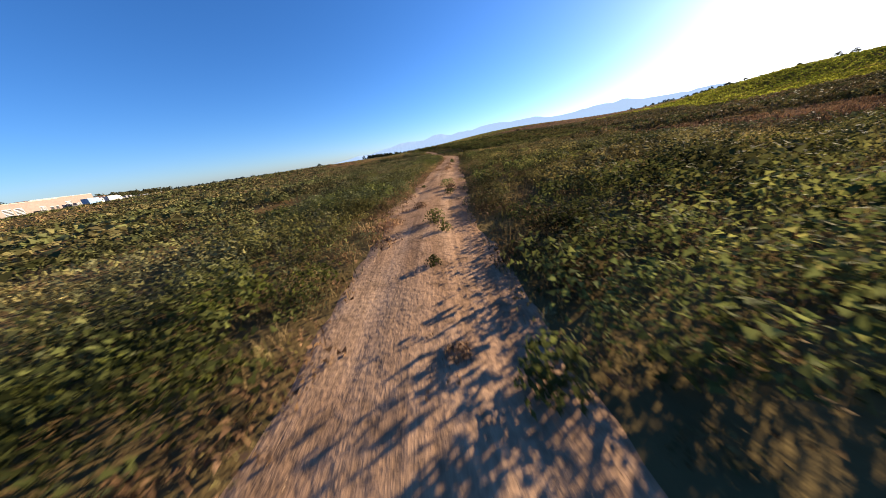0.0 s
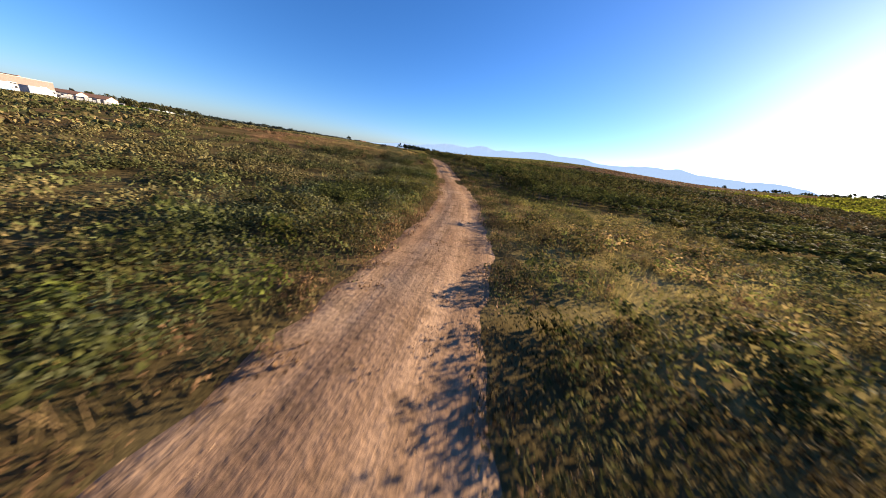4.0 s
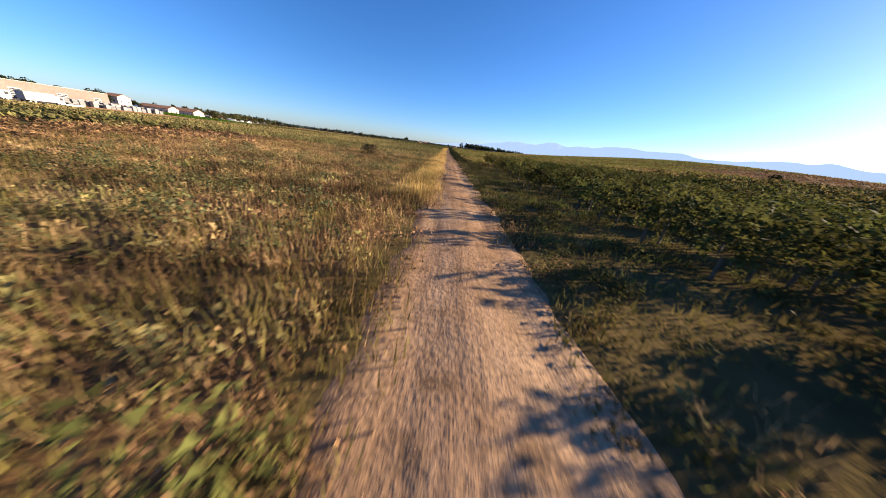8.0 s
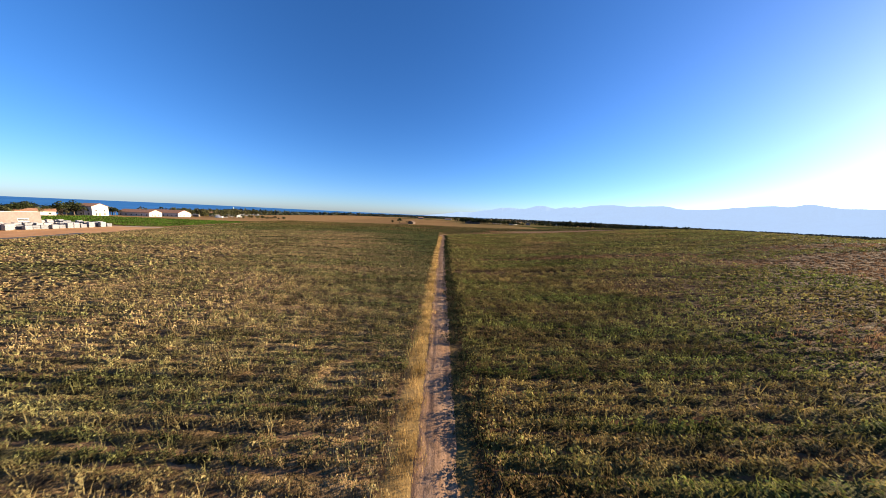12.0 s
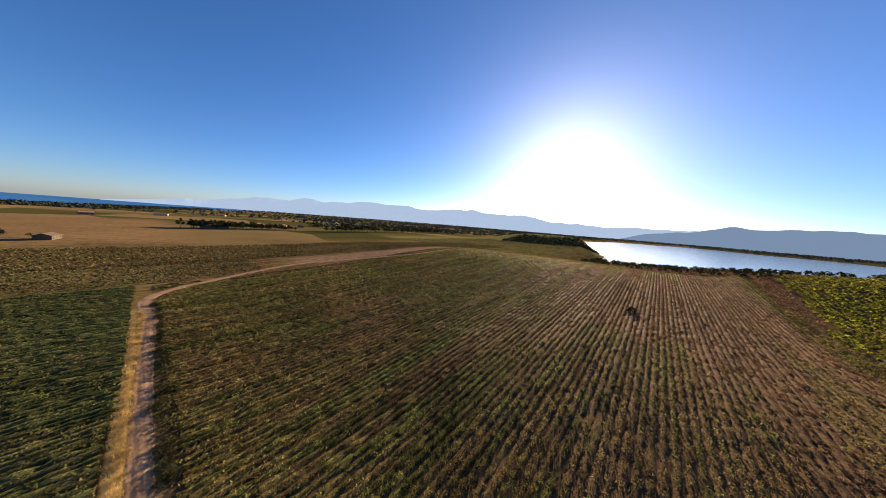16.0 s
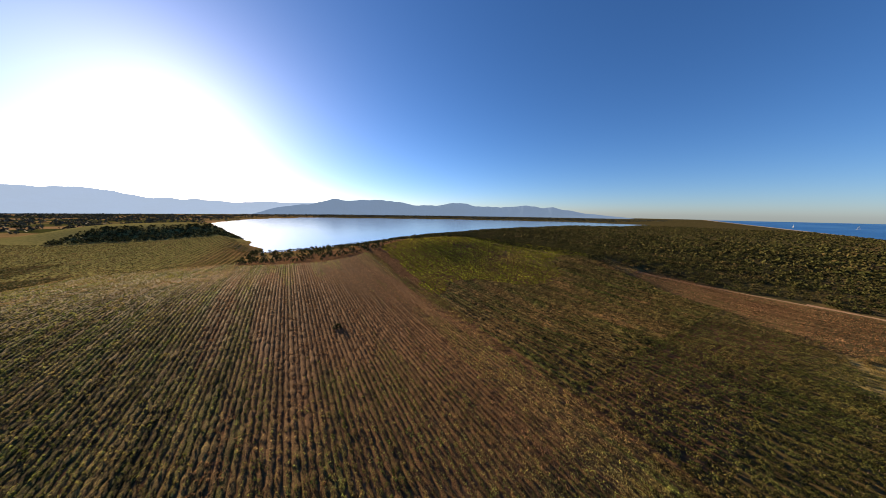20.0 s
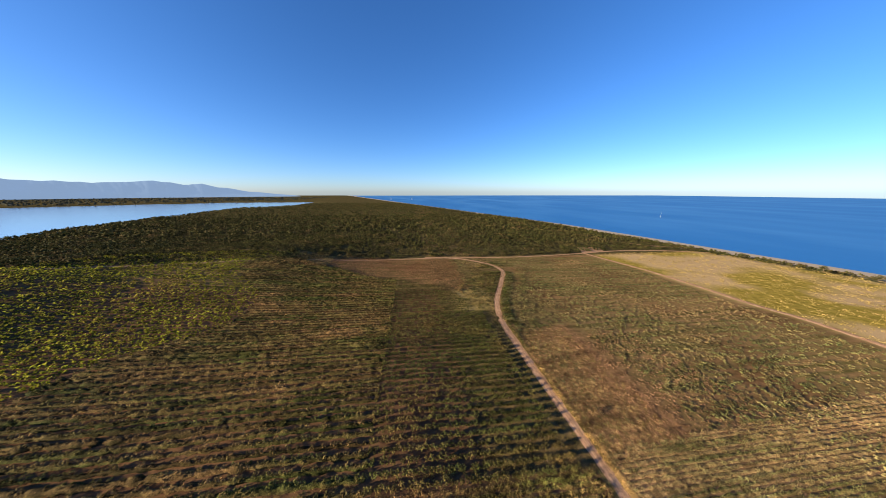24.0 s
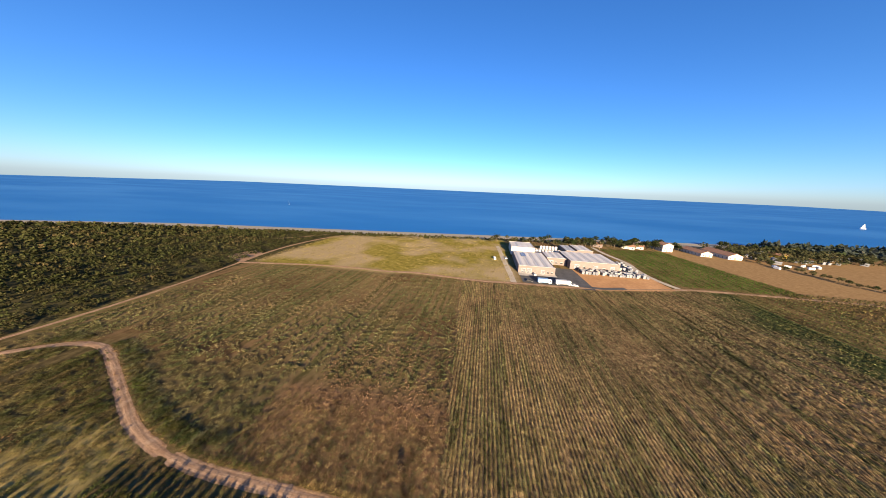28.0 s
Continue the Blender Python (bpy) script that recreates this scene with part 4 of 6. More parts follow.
straw = [blades(20, 0.55, 0.28, 0.012, 100 + k) for k in range(5)]
leafy = [mound(6, 31, 1.2, 0.72, 0.066, 150 + k) for k in range(6)]
turf = [np.concatenate([spikes(34, 1.1, 0.34, 0.022, 570 + k), spikes(8, 1.0, 0.5, 0.014, 580 + k)]) for k in range(6)]
green_turf = [np.concatenate([spikes(30, 1.1, 0.22, 0.026, 590 + k), mound(3, 7, 0.9, 0.2, 0.07, 595 + k)]) for k in range(6)]
edging = [np.concatenate([spikes(18, 0.6, 0.2, 0.016, 630 + k), mound(3, 7, 0.6, 0.17, 0.055, 640 + k)]) for k in range(6)]
rough = [mound(6, 20, 1.45, 0.62, 0.095, 160 + k) for k in range(6)]
broad = [mound(5, 20, 1.0, 0.72, 0.11, 180 + k) for k in range(6)]
ruddy = [np.concatenate([mound(4, 8, 0.7, 0.22, 0.06, 170 + k), spikes(7, 0.6, 0.2, 0.018, 175 + k)]) for k in range(5)]
sward = [blades(16, 0.7, 0.19, 0.015, 190 + k) for k in range(5)]

# west verge
mat_of_dry = [np.concatenate([spikes(18, 1.1, 0.34, 0.022, 410 + k), mound(4, 7, 1.1, 0.3, 0.09, 420 + k)]) for k in range(6)]
scatter("low_leafy_weeds", leafy, *beside(-165, -74, 1.5, 2.6, 1.5, 184, -1), 0.5, GREY, "low grey green weeds along the edge of the track", "weeds", seed=185, corners=3)
scatter("dry_weeds", mat_of_dry, *thin(beside(-52, -14, 2.0, 17, 1.2, 171, -1), 0.15, 0.6, 11), 1.0, STRAW, "pale straw and dry weeds beside the track", "dry grass", seed=172, corners=3)
scatter("rusty_weeds", mat_of_dry, *thin(beside(-48, -14, 2.4, 17, 1.6, 173, -1), 0.2, 0.5, 12), 0.95, BROWN, "rusty withered weeds beside the track", "weeds", seed=174, corners=3)
scatter("green_dry_weeds", mat_of_dry, *thin(beside(-56, -14, 2.0, 15, 1.2, 175, -1), 0.2, 0.4, 13), 1.0, CROP_WEST, "grey green weeds among the straw", "weeds", seed=176, corners=3)
scatter("leafy_weeds", leafy, *thin(join(beside(-165, -72, 1.9, 5.5, 1.5, 41, -1), beside(-74, -52, 1.5, 2.7, 2.2, 42, -1), beside(-74, -54, 2.7, 5, 0.5, 142, -1)), 0.4, 0.75, 3), 1.0, GREEN, "thick leafy green weeds along the track", "weeds", seed=43, corners=3)
scatter("grey_weeds", leafy, *thin(join(beside(-165, -72, 2.1, 7, 1.3, 44, -1), beside(-76, -60, 2.4, 8, 1.1, 45, -1), beside(-56, -14, 3.2, 17, 0.22, 46, -1)), 0.3, 0.45, 5), 0.95, GREY, "grey green weeds beside the track", "weeds", seed=47, corners=3)
scatter("rough_weeds", rough, *join(beside(-165, -66, 4.5, 15, 0.8, 151, -1), beside(-68, -63, 7, 15, 0.6, 152, -1)), 0.95, CROP_SOUTH, "dense weeds over the old field", "weeds", seed=153, corners=3)
scatter("broad_leaved_weeds", broad, *join(thin(beside(-165, -72, 2.4, 6.5, 0.5, 157, -1), 0.3, 0.2, 9), beside(-93, -76, 2.1, 6, 0.8, 158, -1)), 1.0, GREEN, "broad-leaved green weeds beside the track", "weeds", seed=159, corners=3)
scatter("verge_sward", sward, *join(beside(-165, -20, 1.7, 9, 1.1, 147, -1), beside(-165, -66, 1.9, 5, 1.0, 148, 1)), 1.0, leaf_material("green_blades", (0.11, 0.11, 0.028), (0.30, 0.27, 0.08), (0.38, 0.27, 0.10), 0.5, 0.3), "yellow green grass on the verges", "grass", seed=150)
# Leaves made very dark to stand for the shade among the weeds here.
scatter("shade_dark_shrubs", [mound(5, 40, 1.4, 0.7, 0.1, 430 + k) for k in range(4)], *join(beside(-82, -76, 1.9, 5.2, 1.5, 360, -1), thin(beside(-76, -66, 3.2, 8, 0.25, 361, -1), 0.3, 0.2, 31)), 0.9, leaf_material("shade_shrub_leaves", (0.018, 0.03, 0.009), (0.12, 0.145, 0.04), (0.16, 0.14, 0.05), 0.15, 0.2), "low dark green leafy shrubs beside the track", "shrubs", seed=362, corners=3)
scatter("upright_weeds", tall, *join(beside(-165, -72, 2.4, 8, 0.3, 141, -1), beside(-72, -40, 2.6, 9, 0.35, 142, -1)), 0.95, GREY, "upright grey green weeds beside the track", "weeds", seed=143)
scatter("verge_grass", straw, *join(beside(-160, -70, 1.4, 2.4, 1.6, 48, -1), beside(-76, -36, 1.5, 12, 0.8, 49, -1), beside(-92, 60, 1.5, 3.4, 0.8, 57, 1)), 1.0, STRAW, "dry straw coloured grass on the verge", "grass", seed=51)
GOLD = leaf_material("golden_grass", (0.48, 0.32, 0.11), (0.80, 0.57, 0.22), (0.7, 0.45, 0.18), 0.4, 0.35)
scatter("golden_grass", turf, *beside(-44, 122, 1.05, 2.1, 5.5, 50, -1), 1.1, GOLD, "golden dry grass along the track", "grass", seed=251, corners=3)
scatter("short_golden_grass", sward, *join(beside(-86, -58, 1.3, 2.2, 3.6, 350, -1), beside(-86, -69, 1.7, 4.8, 2.6, 351, 1)), 0.95, GOLD, "short golden dry grass on the verges", "grass", seed=252)
scatter("withered_weeds", ruddy, *join(beside(-165, -30, 1.1, 2.3, 3.4, 52, -1), beside(-75, -30, 2.0, 7, 1.6, 53, -1), beside(-30, -12, 3, 13, 1.8, 153, -1), beside(-165, -40, 1.4, 2.2, 1.2, 54, 1), beside(-94, -64, 1.6, 4.4, 2.2, 154, 1), thin(beside(-150, -84, 3.5, 11, 1.4, 55, 1), 0.3, 0.1, 6)), 1.0, BROWN, "withered reddish brown weeds on the verge", "weeds", seed=56, corners=3)
scatter("bramble_mounds", [mound(6, 42, 1.4, 0.72, 0.085, 180 + k) for k in range(4)], *join(thin(beside(-146, -138, 1.6, 4, 0.9, 58, -1), 0.4, 0.5, 8), beside(-111.5, -106, 2.1, 4.4, 2.0, 158, -1), thin(beside(-104, -84, 2.4, 5, 0.25, 258, -1), 0.3, 0.4, 8), beside(-90, -82.5, 2.0, 5, 1.4, 358, -1)), 0.85, leaf_material("bramble_leaves", (0.06, 0.082, 0.016), (0.21, 0.23, 0.052), (0.42, 0.31, 0.06), 0.25, 0.4), "bright yellow green leafy brambles beside the track", "brambles", seed=59, corners=3)
scatter("dry_turf", turf, *join(thin(beside(-66, -15, 1.5, 20, 2.2, 651, -1), 0.1, 0.5, 36), beside(-90, -50, 1.3, 2.2, 1.0, 652, -1)), 0.8, STRAW, "dry straw coloured grass over the fallow ground", "grass", seed=653, corners=3)
scatter("rusty_turf", turf, *thin(beside(-66, -15, 2.2, 24, 2.0, 654, -1), 0.13, 0.15, 37), 0.8, BROWN, "reddish brown dry grass over the fallow ground", "grass", seed=655, corners=3)
scatter("olive_turf", turf, *thin(join(beside(-64, -14, 1.3, 4.5, 3.0, 656, -1), beside(-70, -14, 4.5, 22, 1.3, 657, -1), beside(-150, -86, 4, 20, 1.1, 667, 1)), 0.1, 0.5, 38), 0.85, leaf_material("olive_blades", (0.13, 0.125, 0.035), (0.34, 0.30, 0.09), (0.42, 0.29, 0.11), 0.4, 0.3), "yellow green grass over the fallow ground", "grass", seed=658, corners=3)
scatter("edging_weeds", edging, *join(beside(-165, -64, 1.35, 2.2, 4.5, 659, -1), beside(-165, -64, 1.35, 2.2, 4.5, 661, 1), beside(-62, -12, 1.1, 1.7, 3.0, 662, 1)), 1.0, leaf_material("edging_leaves", (0.09, 0.082, 0.03), (0.26, 0.22, 0.09), (0.36, 0.23, 0.11), 0.5, 0.25), "short grass and weeds creeping over the track's edge", "grass", seed=663, corners=3)
# east verge
scatter("vineyard_turf", green_turf, *join(beside(-92, -12, 1.5, 9, 1.8, 664, 1), beside(-92, -12, 9, 20, 0.4, 665, 1)), 1.0, leaf_material("vineyard_grass", (0.06, 0.075, 0.02), (0.19, 0.195, 0.055), (0.34, 0.24, 0.09), 0.4, 0.25), "green and yellow grass between the vine rows", "grass", seed=666, corners=3)
# Leaf colour taken darker for the shade on this verge.
scatter("shady_hedge", leafy, *join(beside(-165, -86, 1.65, 2.6, 2.4, 70, 1), beside(-86, -16, 1.6, 3.2, 0.5, 71, 1)), 0.68, leaf_material("shaded_verge_leaves", (0.035, 0.05, 0.014), (0.15, 0.165, 0.05), (0.26, 0.18, 0.07), 0.3, 0.22), "dark green weeds along the shaded edge of the track", "weeds", seed=72, corners=3)
scatter("withered_shrubs", [np.concatenate([mound(5, 18, 1.0, 0.48, 0.06, 670 + k), spikes(14, 0.9, 0.55, 0.014, 680 + k)]) for k in range(5)], *join(beside(-165, -88, 1.6, 5.5, 1.3, 671, 1), thin(beside(-165, -88, 5.5, 14, 0.5, 672, 1), 0.15, 0.0, 39)), 0.9, leaf_material("withered_shrub_leaves", (0.075, 0.05, 0.025), (0.25, 0.165, 0.08), (0.30, 0.23, 0.09), 0.4, 0.35), "dark brown withered weeds along the shaded verge", "weeds", seed=673, corners=3)
scatter("slope_sward", sward, *beside(-150, -82, 4.5, 24, 2.4, 675, 1), 1.15, leaf_material("slope_blades", (0.17, 0.15, 0.045), (0.42, 0.36, 0.13), (0.5, 0.35, 0.15), 0.45, 0.45), "pale yellow green grass over the rough slope", "grass", seed=676)
scatter("slope_shrubs", [mound(7, 26, 2.2, 0.95, 0.14, 560 + k) for k in range(5)], *thin(beside(-165, -88, 5, 22, 0.2, 73, 1), 0.12, 0.15, 35), 1.0, leaf_material("slope_shrub_leaves", (0.045, 0.055, 0.018), (0.19, 0.185, 0.062), (0.30, 0.19, 0.085), 0.35, 0.35), "low dark shrubs over the rough slope", "shrubs", seed=74, corners=3)
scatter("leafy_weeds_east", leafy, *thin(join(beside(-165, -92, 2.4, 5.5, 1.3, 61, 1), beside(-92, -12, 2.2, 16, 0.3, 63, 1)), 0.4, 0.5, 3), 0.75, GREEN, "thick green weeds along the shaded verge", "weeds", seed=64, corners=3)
scatter("rough_weeds_east", rough, *thin(beside(-165, -84, 4, 15, 0.8, 62, 1), 0.2, 0.3, 4), 1.05, CROP_MIX, "rough green and tan weeds beside the track", "weeds", seed=164, corners=3)
scatter("broad_leaved_weeds_east", broad, *thin(beside(-165, -92, 2.0, 8, 0.5, 165, 1), 0.3, 0.3, 9), 1.0, GREEN, "broad-leaved green weeds beside the track", "weeds", seed=166, corners=3)
scatter("upright_weeds_east", tall, *join(beside(-165, -92, 2.4, 4.5, 0.3, 144, 1), beside(-70, 40, 1.8, 4, 0.2, 145, 1)), 1.0, GREEN, "upright green weeds along the shaded verge", "weeds", seed=146)
scatter("tall_weeds_east", leafy, *join(beside(-123, -96, 2.4, 4.0, 0.4, 186, 1), beside(-140.5, -134, 1.9, 3.6, 0.8, 187, 1)), 1.2, GREEN, "tall green weeds shading the track", "weeds", seed=188, corners=3)
# Dark leaves stand for the shaded west side of these weeds.
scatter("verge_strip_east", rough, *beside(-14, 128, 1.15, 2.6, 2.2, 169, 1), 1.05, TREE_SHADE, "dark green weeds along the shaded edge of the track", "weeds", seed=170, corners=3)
x, y = strewn(4, 60, -128, -84, 0.02, 167)
scatter("rough_shrubs", [leaf_clump(90, 1.9, 1.2, 0.2, 190 + k) for k in range(4)], x, y, 0.9, SCRUB, "low dark shrubs scattered over the rough slope", "shrubs", seed=168)
scatter("middle_grass", sward, *join(thin(beside(-104, -58, -0.25, 0.3, 4.0, 177, 1), 0.5, 0.1, 14), thin(beside(-150, -104, 0.1, 0.6, 1.6, 178, 1), 0.5, 0.0, 15)), 0.55, STRAW, "dry grass along the middle of the track", "grass", seed=179)
scatter("middle_weeds", ruddy, *thin(beside(-150, -60, -0.2, 0.55, 1.9, 180, 1), 0.4, 0.0, 16), 0.6, BROWN, "small withered weeds along the middle of the track", "weeds", seed=181, corners=3)
grit = [np.concatenate([np.array([(0, 0, 1), p, q]) * np.array([0.035, 0.028, 0.024]) for p, q in (((1, 0, 0), (0.2, 1, 0)), ((0.2, 1, 0), (-1, 0.3, 0)), ((-1, 0.3, 0), (0, -1, 0)), ((0, -1, 0), (1, 0, 0)))])]
gx, gy = beside(-150, 20, -1.45, 1.45, 5.0, 182, 1)
scatter("grit", grit, gx, gy, 0.42, two_tone("grit", (0.22, 0.14, 0.085), (0.40, 0.27, 0.17), 9.0, 1.0, 0.2, 0.005, 0.0), "clods of earth and grit on the track", "grit", seed=183, corners=3, sink=-0.045)


# ---- parts ----
def part(name, bm, mat, parent=None, label=""):
    """Links a bmesh as one mesh object."""
    me = bpy.data.meshes.new(name)
    bm.to_mesh(me)
    bm.free()
    me.materials.append(mat)
    ob = new(name, me)
    ob.parent = parent
    return tagged(ob, label)


def thing(name, x, y, z, turn, label, category, group=""):
    """An empty at the base of a thing."""
    ob = new(name)
    ob.matrix_world = pose(x, y, z, 0, 0, turn)
    return tagged(ob, label, category, group)


def block(bm, x0, x1, y0, y1, z0, z1, bevel=0.0):
    made = bmesh.ops.create_cube(bm, size=1)["verts"]
    for q in made:
        q.co = Vector((x0 + (q.co.x + 0.5) * (x1 - x0), y0 + (q.co.y + 0.5) * (y1 - y0), z0 + (q.co.z + 0.5) * (z1 - z0)))
    if bevel:
        edges = list({e for q in made for e in q.link_edges})
        bmesh.ops.bevel(bm, geom=edges, offset=bevel, segments=2, affect="EDGES")
    return bm


def brick(x0, x1, y0, y1, z0, z1, bevel=0.0):
    return block(bmesh.new(), x0, x1, y0, y1, z0, z1, bevel)


def prism(section, x0, x1):
    """A section of (y, z) points drawn out from x0 to x1."""
    bm = bmesh.new()
    a = [bm.verts.new((x0, y, z)) for y, z in section]
    b = [bm.verts.new((x1, y, z)) for y, z in section]
    bm.faces.new(a), bm.faces.new(b[::-1])
    for i in range(len(a)):
        j = (i + 1) % len(a)
        bm.faces.new((a[i], b[i], b[j], a[j]))
    bmesh.ops.recalc_face_normals(bm, faces=bm.faces)
    return bm


def drum(bm, centre, axis, r0, r1, length, n=14):
    turn = Vector((0, 0, 1)).rotation_difference(Vector(axis)).to_matrix().to_4x4()
    bmesh.ops.create_cone(bm, cap_ends=True, segments=n, radius1=r0, radius2=r1, depth=length, matrix=Matrix.Translation(centre) @ turn)
    return bm


def ground_z(x, y):
    return float(land(np.array([x]), np.array([y]))[0])


PLASTER = two_tone("tan_plaster", (0.19, 0.148, 0.132), (0.24, 0.19, 0.17), 0.25, 0.85, 0.15)
ROOFWHITE = two_tone("white_roof_sheet", (0.50, 0.46, 0.42), (0.63, 0.58, 0.53), 0.2, 0.6, 0.1, stretch=(0.2, 4, 1))
ROOFGREY = two_tone("grey_roof_sheet", (0.32, 0.32, 0.33), (0.45, 0.45, 0.45), 0.3, 0.6, 0.1, stretch=(0.2, 4, 1))
WHITEWALL = two_tone("white_wall", (0.52, 0.47, 0.41), (0.62, 0.57, 0.5), 0.4, 0.8, 0.1)
TILE = two_tone("clay_tiles", (0.26, 0.13, 0.08), (0.38, 0.21, 0.13), 1.2, 0.85, 0.4)
DARK = two_tone("dark_opening", (0.02, 0.02, 0.022), (0.05, 0.05, 0.055), 1.0, 0.4, 0.05)
PANEL = two_tone("solar_panel", (0.10, 0.11, 0.14), (0.15, 0.16, 0.19), 2.0, 0.25, 0.02, spec=0.5)
ASPHALT = two_tone("asphalt", (0.065, 0.062, 0.06), (0.11, 0.105, 0.10), 0.2, 0.9, 0.2)
CONCRETE = two_tone("concrete", (0.38, 0.34, 0.29), (0.50, 0.45, 0.38), 0.3, 0.9, 0.2)
ORANGE_EARTH = two_tone("orange_earth", (0.38, 0.19, 0.075), (0.52, 0.28, 0.12), 0.08, 0.95, 0.3, 0.05)
GRAVEL = two_tone("gravel", (0.36, 0.30, 0.23), (0.48, 0.41, 0.32), 0.3, 0.95, 0.3)
STEEL = two_tone("pale_steel", (0.45, 0.46, 0.48), (0.6, 0.6, 0.62), 1.0, 0.4, 0.05, spec=0.5)
RUBBER = two_tone("rubber", (0.02, 0.02, 0.02), (0.04, 0.04, 0.04), 3.0, 0.8, 0.1)
WOOD = two_tone("weathered_wood", (0.22, 0.15, 0.09), (0.33, 0.24, 0.15), 2.0, 0.9, 0.3)
BARK = two_tone("bark", (0.09, 0.065, 0.045), (0.17, 0.13, 0.095), 3.0, 0.95, 0.6, 0.05)
WHITEPAINT = two_tone("white_paint", (0.74, 0.74, 0.74), (0.82, 0.82, 0.81), 0.8, 0.35, 0.03, spec=0.5)
BLUEPAINT = two_tone("blue_paint", (0.16, 0.27, 0.42), (0.22, 0.34, 0.5), 0.8, 0.35, 0.03, spec=0.5)
YELLOW = two_tone("yellow_wall", (0.62, 0.42, 0.06), (0.7, 0.5, 0.1), 0.6, 0.7, 0.1)
WRAP = [two_tone("wrapped_" + k, a, b, 1.5, 0.45, 0.2, spec=0.4) for k, a, b in
        (("white", (0.17, 0.175, 0.19), (0.27, 0.27, 0.29)), ("grey", (0.10, 0.108, 0.125), (0.18, 0.188, 0.205)), ("pink", (0.33, 0.26, 0.21), (0.42, 0.34, 0.28)))]


def pad(name, corners, mat, label, category, lift=0.06):
    """A flat patch of ground with the given outline, laid over the land."""
    (ax, ay), (bx, by), (cx, cy), (dx, dy) = corners
    u, v = np.meshgrid(np.linspace(0, 1, 15), np.linspace(0, 1, 15), indexing="ij")
    wob = 0.03 * np.sin(u * 9) * np.sin(v * 7 + 1)
    x = (1 - u) * (1 - v) * ax + u * (1 - v) * bx + u * v * cx + (1 - u) * v * dx + wob * 20
    y = (1 - u) * (1 - v) * ay + u * (1 - v) * by + u * v * cy + (1 - u) * v * dy + wob * 14
    p = np.stack([x, y, land(x, y) + lift], -1).reshape(-1, 3)
    i = (np.arange(14)[:, None] * 15 + np.arange(14)).ravel()
    return tagged(fill(name, p, np.stack([i, i + 15, i + 16, i + 1], 1), mat, True), label, category, kind="structure")


pad("pavement_yard", [(-180.5, 17), (-178.5, 63), (-135, 63.5), (-137.5, 18)], ASPHALT, "dark asphalt yard in front of the works", "yard", 0.10)
pad("pavement_apron", [(-160, 17), (-163, 44.5), (-155, 44.5), (-152, 17)], CONCRETE, "pale concrete apron before the hall", "apron", 0.17)
pad("ground_dirt_yard", [(-179, 62), (-173.5, 116), (-147, 118.5), (-135, 63.5)], ORANGE_EARTH, "bare orange earth yard beside the works", "dirt yard", 0.15)
track("road_yard_curve", [(-148, 38), (-142, 51.5), (-139, 63.5), (-141, 75), (-145, 86)], 5.5, 1.2, 7, ASPHALT, "dark asphalt road curving round the earth yard", 0.22, 0)
pad("ground_storage_yard", [(-219, 97), (-212, 119.5), (-173.5, 116), (-178, 95.5)], GRAVEL, "grey gravel storage yard", "yard", 0.08)
track("road_works_lane", [(-245, 5), (-225, 6.7), (-190, 8.3), (-157, 10.8), (-133, 11.7)], 4.5, 1.5, 7, GRAVEL, "gravel lane beside the works", 0.09, 0)
track("road_hay_lane", [(-274, 113), (-250, 113), (-215, 121), (-192, 116.5), (-170, 117.5), (-150, 125)], 4.5, 1.5, 7, GRAVEL, "gravel lane between works and green field", 0.1, 0)
track("road_beach_lane", [(-127.5, -194.5), (-153, -199.5), (-185, -200), (-222, -193), (-250, -180)], 3.2, 1.5, 7, SAND, "sandy lane down to the beach", 0.07, 0)
pad("ground_sand_patch", [(-127.5, -194.5), (-140, -222), (-161, -215.5), (-153, -198)], SAND, "bare sandy clearing in the scrub", "clearing", 0.05)
pad("ground_sand_patch_shore", [(-206, -236), (-215, -222), (-251, -190), (-245, -207)], SAND, "bare sandy strip near the beach", "clearing", 0.05)


